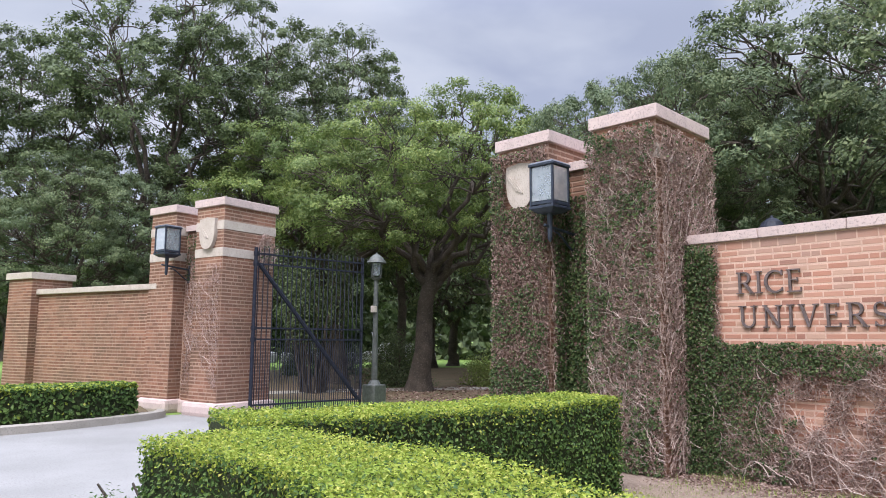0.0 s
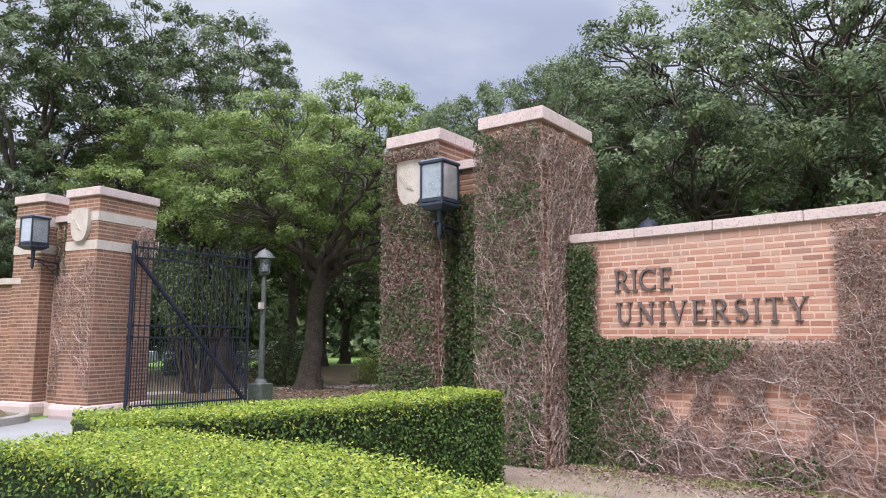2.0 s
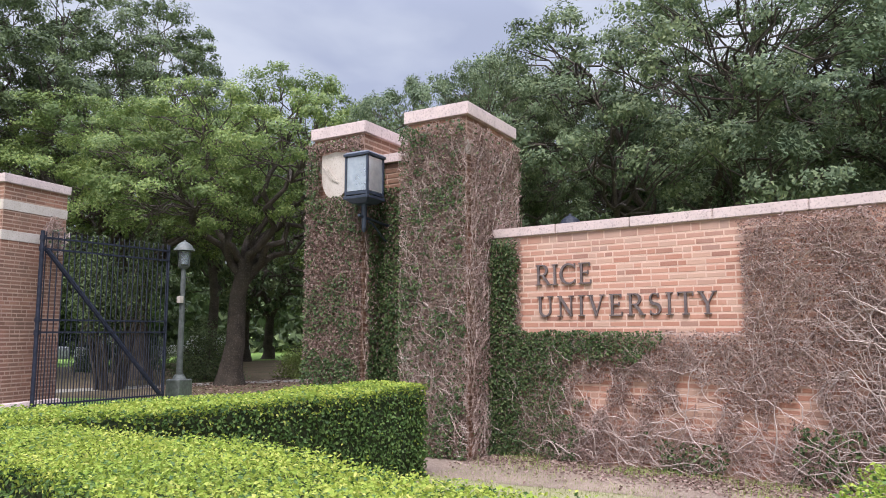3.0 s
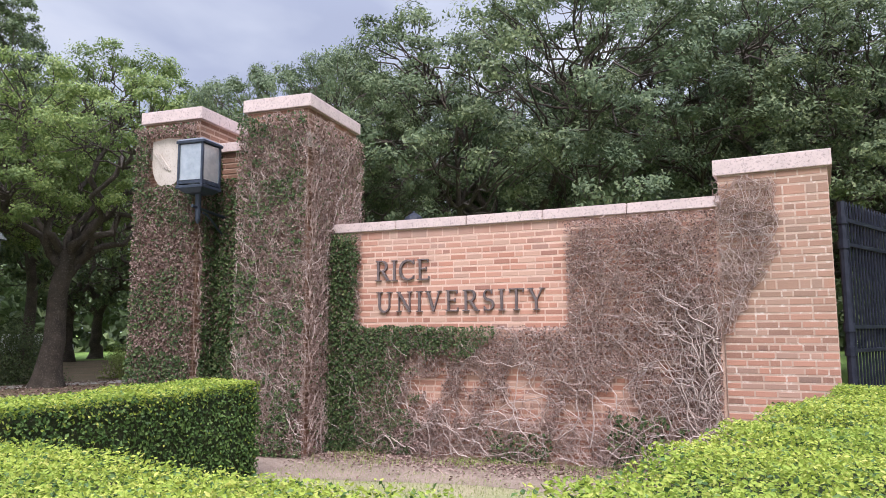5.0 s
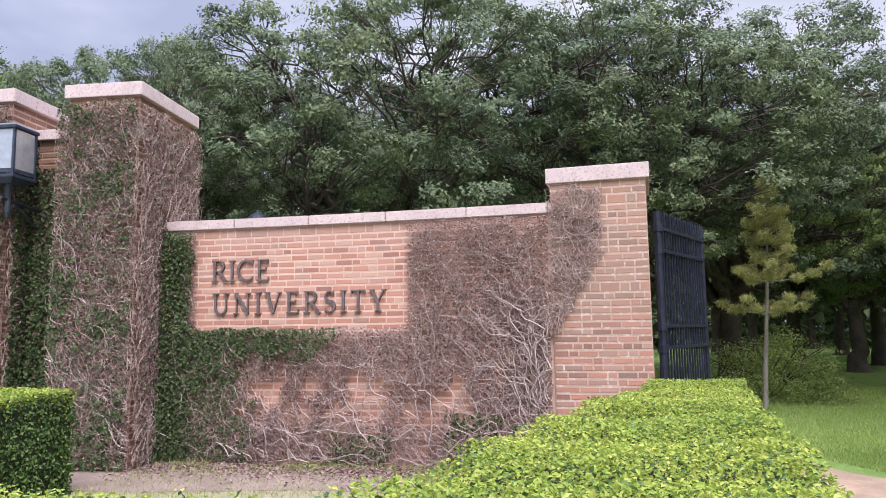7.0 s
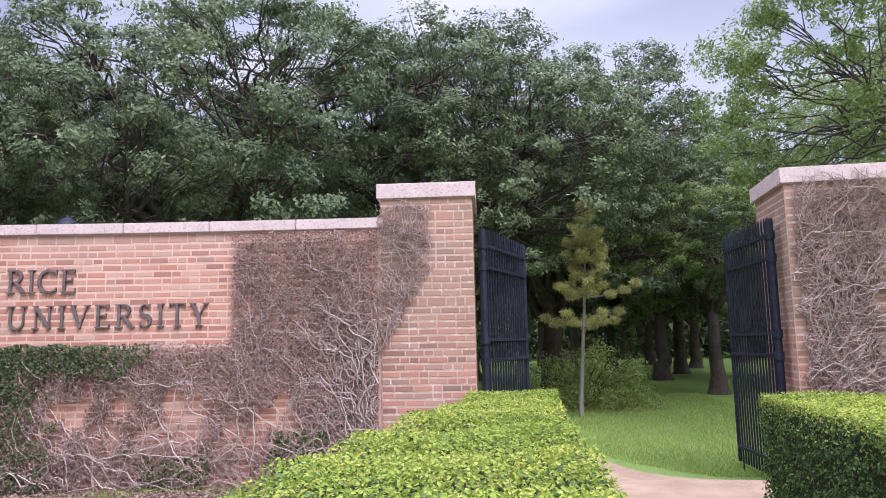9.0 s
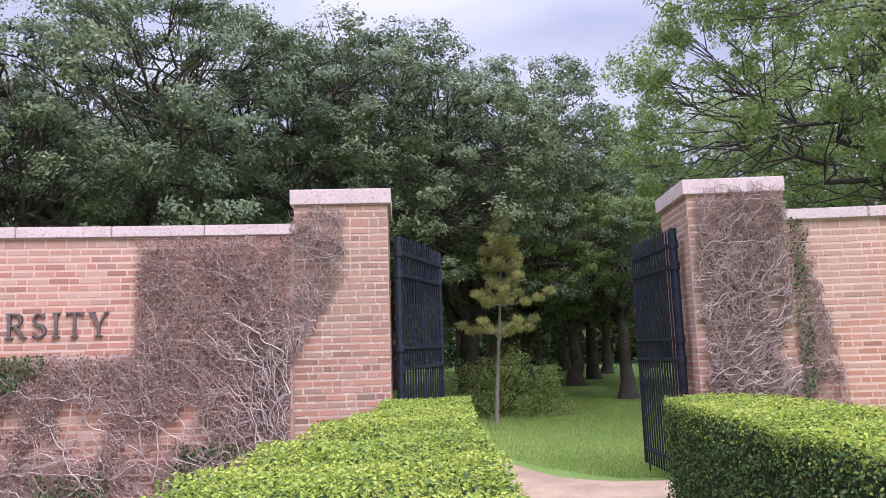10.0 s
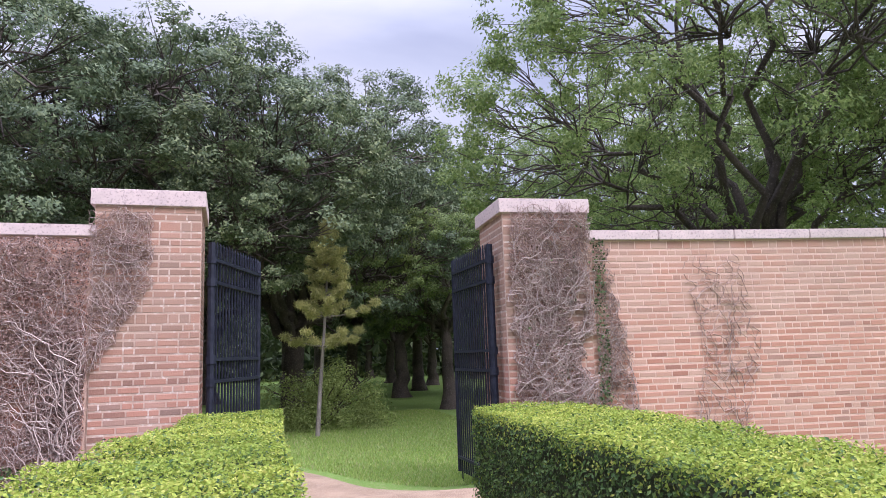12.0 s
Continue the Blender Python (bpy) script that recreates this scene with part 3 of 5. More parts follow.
def tree_kind(kind, leaf_material, **k):
    wood, leaves = tree_data(**k)
    PROTO[kind] = (quad_mesh("trunk", *wood, smooth=True), quad_mesh("crown", *leaves))
    PROTO[kind][0].materials.append(M_bark)
    PROTO[kind][1].materials.append(leaf_material)


tree_kind("live", M_oak, seed=3, height=12.0, spread=6.6, fork=2.8, trunk_r=0.42, puffs=300, sprays=9, per=54, leaf=0.1, low=0.14, limbs=15, puff_r=0.72)
tree_kind("live2", M_oak, seed=11, height=12.5, spread=6.0, fork=3.2, trunk_r=0.36, puffs=270, sprays=9, per=54, leaf=0.1, low=0.16, limbs=13, puff_r=0.72)
tree_kind("spring", M_oak_light, seed=5, height=11.6, spread=6.0, fork=4.6, trunk_r=0.38, puffs=230, sprays=8, per=54, leaf=0.1, low=0.32, limbs=12, puff_r=0.72, lean=(0.05, -0.1), flat=0.5)
tree_kind("tall", M_oak_dark, seed=7, height=17.0, spread=4.1, fork=5.5, trunk_r=0.3, puffs=115, sprays=8, per=50, leaf=0.125, low=0.22, limbs=11, puff_r=0.8)
tree_kind("tall2", M_oak_dark, seed=17, height=16.0, spread=3.8, fork=6.0, trunk_r=0.28, puffs=100, sprays=8, per=50, leaf=0.125, low=0.26, limbs=9, puff_r=0.8)
tree_kind("green", M_green, seed=9, height=13.5, spread=6.6, fork=3.8, trunk_r=0.27, puffs=315, sprays=9, per=50, leaf=0.088, low=0.15, limbs=14, puff_r=0.7)
tree_kind("far", M_oak_dark, seed=13, height=13.0, spread=6.0, fork=3.0, trunk_r=0.35, puffs=90, sprays=6, per=20, leaf=0.3, low=0.08, limbs=9, puff_r=1.3)


def tree(kind, x, y, turn, scale, label, group="", sz=1.0):
    t = thing("tree", label, "tree", group, at=(x, y, gz(x, y)))
    for me, nm in zip(PROTO[kind], ("trunk", "crown")):
        ob = new(nm, me)
        ob.parent = t
    t.rotation_euler.z = radians(turn)
    t.scale = (scale, scale, scale * sz)
    return t


def polar(az, d):
    return -0.15 + d * math.cos(radians(az)), -1.35 + d * math.sin(radians(az))


OAK = "broad live oak with dense grey-green crown behind the wall"
TALL = "tall oak with dark open crown and crooked boughs"
tree("live", 16.6, 6.3, 20, 0.88, OAK, "live oaks")
tree("live2", 18.6, 0.8, 140, 0.92, OAK, "live oaks", 0.9)
tree("live", 22.0, -2.3, 230, 0.88, OAK, "live oaks", 1.03)
tree("live2", 11.6, 9.4, 200, 0.48, "feathery grey-green oak behind the tall pylon", "live oaks", 1.35)
tree("live2", 28.0, 9.5, 300, 1.0, OAK, "live oaks")
tree("live", 31.0, 1.0, 75, 1.0, OAK, "live oaks")
tree("live2", 18.0, 11.0, 40, 0.78, OAK, "live oaks")
tree("spring", 11.4, 18.85, 0, 0.84, "spreading oak with fresh yellow-green leaves behind the gate")
tree("spring", *polar(66.5, 27), 150, 0.86, "oak with pale yellow-green spring leaves")
tree("spring", *polar(-14.5, 23), 70, 0.58, "leaning light-green oak at the edge of the lawn")
for k, (az, d, tn, sc) in enumerate(((96, 30, 0, 0.8), (87, 32, 90, 0.92), (80, 29, 200, 1.0), (73.5, 30, 310, 0.98), (67, 33, 45, 1.0), (61.5, 36, 170, 0.9), (101, 33, 240, 0.85))):
    tree(("tall", "tall2")[k % 2], *polar(az, d), tn, sc, TALL, "tall oaks")
tree("live2", *polar(85, 27), 60, 0.64, "dense dark oak before the taller ones", "tall oaks")
tree("green", *polar(-38.5, 15.5), 10, 0.9, "big oak with fresh green leaves over the plain wall", "green oaks")
tree("green", *polar(-31, 27), 130, 0.9, "oak with fresh green leaves", "green oaks")
tree("green", *polar(-58, 19), 220, 1.0, "oak with fresh green leaves", "green oaks")
rng = R(21)
for i, az in enumerate(np.arange(-58, 106, 8.2)):
    d = rng.uniform(42, 60)
    tree("far", *polar(az + rng.uniform(-2, 2), d), rng.uniform(0, 360), rng.uniform(0.85, 1.15), "distant dark tree at the back of the park", "distant trees")
# undergrowth that closes the park
rng = R(22)
n = 70000
az = np.radians(rng.uniform(-75, 118, n))
d = rng.uniform(58, 74, n)
top = np.array([7.5 + 2.6 * noise.noise((a * 9, 0.0, 1.0)) for a in az])
C = np.stack([d * np.cos(az), d * np.sin(az), np.abs(rng.uniform(0, 1, n)) * top], 1)
V, F = leaf_quads(C, unit(rng.normal(size=(n, 3))), 0.9, 0.6, rng)
tagged(mesh_ob("undergrowth", quad_mesh("undergrowth", V, F), M_oak_dark), "dense dark undergrowth at the far edge of the park", "undergrowth", kind="stuff")
for x, y, tn in ((29.5, -6.9, 30), (34.5, -8.6, 120), (33.0, -5.2, 200), (40.0, -10.5, 260), (29.5, -12.5, 80)):
    tree("far", x, y, tn, 0.86, "dark trunked oak deep in the park", "distant trees")
for az, d, tn in ((-9.5, 47, 200), (-4, 42, 80), (45, 40, 10), (52, 34, 160), (59, 42, 220), (70, 40, 20)):
    tree("far", *polar(az, d), tn, 0.9, "dark trunked oak deep in the park", "distant trees")


# ---- hedges ----
def hedge(name, pts, width, top, seed, label, dens=3000, leaf=0.038, z0=0.0, new_share=0.95, ragged=0.03, waves=0.0):
    """A clipped hedge along the points: a near-black core painted as inner shade, a skin of leaves, fresh growth on
    top.
    """
    rng = R(seed)
    t = thing(name, label, "hedge", "clipped hedges", at=(pts[0][0], pts[0][1], z0))
    P = np.array([tuple(p) for p in smooth_line(pts, 8)])
    T = unit(np.gradient(P, axis=0))
    Nn = np.stack([-T[:, 1], T[:, 0]], 1)
    bm = bmesh.new()
    prev = None
    seg = np.linalg.norm(np.diff(P, axis=0), axis=1)
    cum = np.concatenate([[0], np.cumsum(seg)])
    length = cum[-1]
    ends = width if isinstance(width, tuple) else (width, width)
    half = np.interp(cum, [0, length], ends) / 2
    width = sum(ends) / 2
    # solid core added behind the leaves, coloured as the shade within
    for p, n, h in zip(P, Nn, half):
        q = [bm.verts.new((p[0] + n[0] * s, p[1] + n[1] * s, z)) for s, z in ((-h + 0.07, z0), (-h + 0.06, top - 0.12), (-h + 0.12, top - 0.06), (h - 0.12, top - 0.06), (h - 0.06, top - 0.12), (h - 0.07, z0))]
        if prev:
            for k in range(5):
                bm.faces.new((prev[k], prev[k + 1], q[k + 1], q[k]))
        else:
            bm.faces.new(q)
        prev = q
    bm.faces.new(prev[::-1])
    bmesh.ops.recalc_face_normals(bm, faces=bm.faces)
    part("inside", bm, M_hedge_shade, t)

    def along(s):
        return np.stack([np.interp(s, cum, P[:, 0]), np.interp(s, cum, P[:, 1])], 1), np.stack([np.interp(s, cum, Nn[:, 0]), np.interp(s, cum, Nn[:, 1])], 1)

    Cs, Ns, fresh = [], [], []
    H = top - z0
    for side, area in (("top", length * width), ("l", length * H), ("r", length * H), ("a", width * H), ("b", width * H)):
        n = int(dens * area * (1.75 if side == "top" else 0.62))
        jit = np.abs(rng.normal(size=n)) * 0.045
        if side == "top":
            s = rng.uniform(0, length, n)
            c = rng.uniform(-1, 1, n) * np.interp(s, cum, half)
            p, nn = along(s)
            lump = np.array([noise.noise((a * 1.7, b * 1.7, 0.3)) for a, b in p + nn * c[:, None]]) * 0.035
            C = np.column_stack([p + nn * c[:, None], top - jit + lump + waves * np.abs(np.sin(s * math.pi / 0.95 + 0.5 * np.sin(c * 3))) + rng.uniform(0, ragged, n)])
            N = np.tile([0, 0, 1.0], (n, 1))
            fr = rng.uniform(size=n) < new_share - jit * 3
        elif side in "lr":
            sg = 1 if side == "l" else -1
            s, z = rng.uniform(0, length, n), z0 + H * rng.uniform(0.02, 1, n)
            p, nn = along(s)
            lump = np.array([noise.noise((a * 1.9, b * 1.9, c * 1.9)) for (a, b), c in zip(p, z)]) * 0.03
            C = np.column_stack([p + nn * (sg * (np.interp(s, cum, half) - jit + lump))[:, None], z])
            N = np.column_stack([nn * sg, np.full(n, 0.25)])
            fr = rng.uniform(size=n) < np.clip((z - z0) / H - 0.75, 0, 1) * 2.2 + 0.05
        else:
            e, sg = (0.0, -1) if side == "a" else (length, 1)
            hh = half[0] if side == "a" else half[-1]
            c, z = rng.uniform(-hh, hh, n), z0 + H * rng.uniform(0.02, 1, n)
            p, nn = along(np.full(n, e))
            tt = T[0] if side == "a" else T[-1]
            C = np.column_stack([p + nn * c[:, None] + tt * (sg * (0.0 - jit))[:, None], z])
            N = np.tile([tt[0] * sg, tt[1] * sg, 0.25], (n, 1))
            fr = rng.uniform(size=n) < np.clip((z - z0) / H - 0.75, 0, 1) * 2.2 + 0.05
        Cs.append(C), Ns.append(N), fresh.append(fr)
    C, N, fr = np.concatenate(Cs), np.concatenate(Ns), np.concatenate(fresh)
    N = unit(N + rng.normal(size=N.shape) * 0.55)
    lf = leaf * rng.uniform(0.7, 1.3, len(C)) * np.where(fr, 1.0, 1.25)
    V, F = leaf_quads(C, N, lf, lf * 0.6, rng)
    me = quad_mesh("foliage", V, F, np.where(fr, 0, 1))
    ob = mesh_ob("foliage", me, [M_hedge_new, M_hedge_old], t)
    return t


HEDGE = "clipped hedge with bright fresh top"
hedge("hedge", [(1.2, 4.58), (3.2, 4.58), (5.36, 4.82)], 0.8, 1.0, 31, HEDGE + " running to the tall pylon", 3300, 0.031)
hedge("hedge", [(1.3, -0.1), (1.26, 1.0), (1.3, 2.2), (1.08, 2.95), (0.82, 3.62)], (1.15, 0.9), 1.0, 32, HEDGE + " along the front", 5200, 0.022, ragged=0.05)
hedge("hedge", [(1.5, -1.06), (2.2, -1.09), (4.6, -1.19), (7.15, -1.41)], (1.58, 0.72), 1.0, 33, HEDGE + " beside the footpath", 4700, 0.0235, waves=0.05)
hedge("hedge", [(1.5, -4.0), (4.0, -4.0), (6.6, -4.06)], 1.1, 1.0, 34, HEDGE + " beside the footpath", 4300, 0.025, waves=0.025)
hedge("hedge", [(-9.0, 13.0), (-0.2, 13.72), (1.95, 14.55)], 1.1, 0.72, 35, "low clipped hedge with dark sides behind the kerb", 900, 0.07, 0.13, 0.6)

# ---- sign letters: stems, thin strokes and serifs cut from bronze ----
def glyph(ch):
    """Strokes (x0, z0, x1, z1, width) of a Roman capital one unit high, and its advance."""
    A, B, S = 0.115, 0.06, 0.05
    def serif(x, z, w=0.3):
        return (x - w / 2, z, x + w / 2, z, S)
    lo, hi = S / 2, 1 - S / 2
    if ch == "I":
        return [(0.16, 0, 0.16, 1, A), serif(0.16, lo), serif(0.16, hi)], 0.32
    if ch == "E":
        return [(0.18, 0, 0.18, 1, A), (0.05, hi, 0.6, hi, B), (0.05, lo, 0.64, lo, B), (0.18, 0.53, 0.5, 0.53, B), (0.6, 1, 0.6, 0.84, 0.05), (0.64, 0, 0.64, 0.18, 0.05), (0.5, 0.44, 0.5, 0.62, 0.045)], 0.68
    if ch == "T":
        return [(0.36, 0, 0.36, 1, A), (0.02, hi, 0.7, hi, B), (0.04, 1, 0.04, 0.82, 0.05), (0.68, 1, 0.68, 0.82, 0.05), serif(0.36, lo)], 0.72
    if ch == "Y":
        return [(0.38, 0, 0.38, 0.45, A), (0.1, 0.98, 0.38, 0.42, A), (0.66, 0.98, 0.38, 0.42, B), serif(0.1, hi, 0.26), serif(0.66, hi, 0.24), serif(0.38, lo)], 0.76
    if ch == "V":
        return [(0.1, 0.98, 0.4, 0.02, A), (0.7, 0.98, 0.4, 0.02, B), serif(0.1, hi, 0.26), serif(0.7, hi, 0.24)], 0.8
    if ch == "N":
        return [(0.16, 0, 0.16, 1, B), (0.72, 0, 0.72, 1, B), (0.12, 0.98, 0.74, 0.02, A), serif(0.14, lo, 0.26), serif(0.12, hi, 0.2), serif(0.72, hi, 0.26)], 0.88
    if ch == "U":
        arc = [(0.44 - 0.27 * math.cos(a), 0.3 - 0.27 * math.sin(a)) for a in np.linspace(0, math.pi, 9)]
        st = [(0.17, 0.28, 0.17, 1, A), (0.71, 0.28, 0.71, 1, B), serif(0.17, hi), serif(0.71, hi, 0.26)]
        return st + [(*p, *q, 0.11 if i < 4 else 0.085) for i, (p, q) in enumerate(zip(arc, arc[1:]))], 0.88
    if ch == "R":
        arc = [(0.42 + 0.2 * math.sin(a), 0.73 + 0.235 * math.cos(a)) for a in np.linspace(0, math.pi, 9)]
        st = [(0.18, 0, 0.18, 1, A), serif(0.18, lo), (0.05, hi, 0.42, hi, B), (0.18, 0.495, 0.42, 0.495, B), (0.4, 0.5, 0.72, 0.03, A), (0.64, lo, 0.84, lo, S)]
        return st + [(*p, *q, 0.06 + 0.07 * math.sin(math.pi * (i + 0.5) / 8)) for i, (p, q) in enumerate(zip(arc, arc[1:]))], 0.8
    if ch == "C":
        arc = [(0.5 + 0.43 * math.cos(a), 0.5 + 0.47 * math.sin(a)) for a in np.linspace(radians(48), radians(312), 15)]
        st = [(0.79, 0.99, 0.79, 0.78, 0.05), (0.79, 0.22, 0.79, 0.06, 0.04)]
        return st + [(*p, *q, 0.065 + 0.07 * math.sin(math.pi * (i + 0.5) / 14)) for i, (p, q) in enumerate(zip(arc, arc[1:]))], 0.86
    up = [(0.3 + 0.2 * math.cos(a), 0.74 + 0.23 * math.sin(a)) for a in np.linspace(radians(35), radians(245), 9)]
    dn = [(0.31 + 0.23 * math.cos(a), 0.27 + 0.24 * math.sin(a)) for a in np.linspace(radians(65), radians(-150), 9)]
    pts = up + dn
    return [(*p, *q, 0.06 + 0.075 * math.exp(-((i - 8) / 3.5) ** 2)) for i, (p, q) in enumerate(zip(pts, pts[1:]))] + [(0.47, 0.98, 0.47, 0.8, 0.045), (0.1, 0.2, 0.1, 0.02, 0.045)], 0.6


def letter(ch, y, z, h):
    """One raised letter on the curved wall, its left edge at y."""
    strokes, adv = glyph(ch)
    bm = bmesh.new()
    for k, (x0, z0, x1, z1, w) in enumerate(strokes):
        d = Vector((x1 - x0, z1 - z0))
        L = d.length + (0.02 if w < 0.1 and len(strokes) > 9 else 0)
        ang = math.atan2(d.y, d.x)
        m = Matrix.Translation((-(x0 + x1) / 2 * h, -0.0004 * (k % 5), (z0 + z1) / 2 * h)) @ Matrix.Rotation(ang, 4, "Y") @ Matrix.Rotation(0, 4, "X")
        bmesh.ops.create_cube(bm, size=1.0, matrix=m @ Matrix.Diagonal((L * h, 0.032, w * h * 0.94, 1)))
    bm.transform(arc_frame(y, RF + 0.012) @ Matrix.Translation((0, 0.0, z)))
    ob = part("letter", bm, M_bronze)
    return tagged(ob, "dark bronze Roman capital fixed to the brick sign wall", "letter", "letters of the sign"), adv * h


for word, z, y, y_end in (("RICE", 2.181, 4.288, 3.525), ("UNIVERSITY", 1.776, 4.268, 2.052)):
    H = 0.262
    total = sum(glyph(c)[1] for c in word) * H
    gap = (y - y_end - total) / (len(word) - 1)
    for c in word:
        ob, adv = letter(c, y, z, H)
        y -= adv + gap

# ---- lanterns ----
def glass_mat():
    m, nt, bs, lk = nodes_of("frosted_pane")
    bs.inputs["Base Color"].default_value = (0.75, 0.8, 0.83, 1)
    bs.inputs["Roughness"].default_value = 0.22
    bs.inputs["Transmission Weight"].default_value = 0.7
    lk(mixc(nt, noise_fac(nt, place(nt), 9, 4), (0.45, 0.51, 0.55), (0.6, 0.66, 0.7)), bs.inputs["Base Color"])
    return m


M_pane = glass_mat()


def lantern(m, arm, label):
    """Square lantern on a wall bracket. m: pose of the lantern's base centre, y of m points to the wall."""
    t = thing("wall_lantern", label, "lantern", "lanterns on the pylons", at=m.translation)
    T = Matrix.Translation
    w, h = 0.36, 0.58
    for sx in (-1, 1):
        for sy in (-1, 1):
            part("corner_post", box(m @ T((sx * w / 2, sy * w / 2, 0.1)), 0.028, 0.028, h), M_lantern, t)
    for z, ww, hh in ((0.08, w + 0.05, 0.04), (h + 0.09, w + 0.06, 0.035)):
        part("frame", box(m @ T((0, 0, z)), ww, ww, hh, 0.006), M_lantern, t)
    bm = bmesh.new()
    bmesh.ops.create_cone(bm, cap_ends=True, segments=4, radius1=0.3, radius2=0.25, depth=0.03, matrix=m @ T((0, 0, h + 0.138)) @ Matrix.Rotation(radians(45), 4, "Z"))
    part("roof", bm, M_lantern, t)
    bm = bmesh.new()
    bmesh.ops.create_cone(bm, cap_ends=True, segments=4, radius1=0.17, radius2=0.27, depth=0.05, matrix=m @ T((0, 0, 0.055)) @ Matrix.Rotation(radians(45), 4, "Z"))
    part("base", bm, M_lantern, t)
    for k in range(4):
        q = m @ Matrix.Rotation(radians(90 * k), 4, "Z") @ T((0, -w / 2 + 0.004, 0.19))
        ob = part("pane", box(q, w - 0.028, 0.006, h - 0.11), M_pane, t, "pale frosted glass pane")
        part("rail", box(q @ T((0, -0.004, -0.05)), w - 0.02, 0.016, 0.04), M_lantern, ob, "blue-black metal rail")
    part("lamp_tube", bar(bmesh.new(), m @ Vector((0, 0, 0.13)), m @ Vector((0, 0, 0.45)), 0.05, 12), M_pane, t)
    bm = bar(bmesh.new(), m @ Vector((0, 0, -0.3)), m @ Vector((0, 0, 0.04)), 0.032, 10, 0.042)
    bar(bm, m @ Vector((0, 0, -0.36)), m @ Vector((0, 0, -0.3)), 0.012, 8, 0.04)
    part("stem", bm, M_lantern, t)
    bm = bar(bmesh.new(), m @ Vector((0, -0.12, -0.14)), m @ Vector((0, arm, -0.2)), 0.02, 8)
    pts = [m @ Vector((0, 0.1 + (arm - 0.1) * s, -0.2 - 0.24 * math.sin(s * math.pi / 2) ** 2)) for s in np.linspace(0, 1, 7)]
    for p, q in zip(pts, pts[1:]):
        bar(bm, p, q, 0.014, 6)
    part("bracket", bm, M_lantern, t)
    part("wall_plate", box(m @ T((0, arm - 0.01, -0.5)), 0.09, 0.03, 0.4, 0.006), M_lantern, t)
    return t


LAN = "blue-black metal lantern with frosted panes on a wall bracket"
lantern(RP_M @ Matrix.Translation((PW + PG / 2 + 0.16, -0.24, 3.3)), 0.6, LAN)
lantern(LP_M @ Matrix.Translation((PW + PG / 2 + 0.25, -0.24, 3.34)), 0.6, LAN)

# ---- iron gates ----
def spear(bm, p, z0, z1, r=0.0125, tip=True):
    bar(bm, (p.x, p.y, z0), (p.x, p.y, z1), r, 5)
    if tip:
        bar(bm, (p.x, p.y, z1), (p.x, p.y, z1 + 0.05), r * 1.1, 5, 0.002)


def gate_leaf(hinge, free, rails, z0, z1, n, label, group, brace=False, dog=0.0):
    a, b = Vector((*hinge, 0)), Vector((*free, 0))
    t = thing("gate_leaf", label, "iron gate", group, at=a + Vector((0, 0, z0)))
    for k in range(n):
        p = a.lerp(b, (k + 0.6) / n)
        bm = bmesh.new()
        spear(bm, p, z0, z1)
        part("bar", bm, M_iron, t)
        if dog:
            bm = bmesh.new()
            spear(bm, a.lerp(b, (k + 0.1) / n), z0, dog, 0.009)
            part("short_bar", bm, M_iron, t)
    d = (b - a).normalized()
    ang = math.atan2(d.y, d.x)
    for z in rails:
        c = (a + b) / 2
        part("rail", box(pose(c.x, c.y, z, 0, 0, math.degrees(ang)), (b - a).length, 0.05, 0.036), M_iron, t)
    for p, r in ((b, 0.026), (a, 0.042)):
        stile = part("stile", bar(bmesh.new(), (p.x, p.y, z0), (p.x, p.y, z1 + 0.02), r, 8), M_iron, t)
    for z in rails[:4]:
        part("hinge", bar(bmesh.new(), (a.x, a.y, z - 0.03), (a.x, a.y, z + 0.06), 0.055, 8), M_iron, stile)
    if brace:
        part("brace", bar(bmesh.new(), (a.x + d.x * 0.1, a.y + d.y * 0.1, rails[1]), (b.x - d.x * 0.1, b.y - d.y * 0.1, rails[-1] + 0.05), 0.05, 8), M_iron, t)
    else:
        part("drop_rod", bar(bmesh.new(), (b.x - d.x * 0.12, b.y - d.y * 0.12, z0 - 0.12), (b.x - d.x * 0.12, b.y - d.y * 0.12, z0 + 0.4), 0.009, 6), M_iron, t)
    return t


SG = "leaves of the small gate"
gate_leaf((8.06, -1.02), (9.64, -1.49), (2.63, 2.38, 1.54, 1.3, 0.13), -0.04, 2.81, 17, "black iron bar gate leaf standing open", SG)
gate_leaf((8.1, -4.22), (9.62, -4.15), (2.63, 2.38, 1.54, 1.3, 0.13), -0.04, 2.81, 17, "black iron bar gate leaf standing open", SG)
gate_leaf((4.4, 13.95), (7.2, 14.45), (3.42, 3.2, 1.82, 1.58, 0.2), 0.06, 3.55, 24, "tall black iron gate leaf with diagonal brace, standing open", "", True, 1.5)

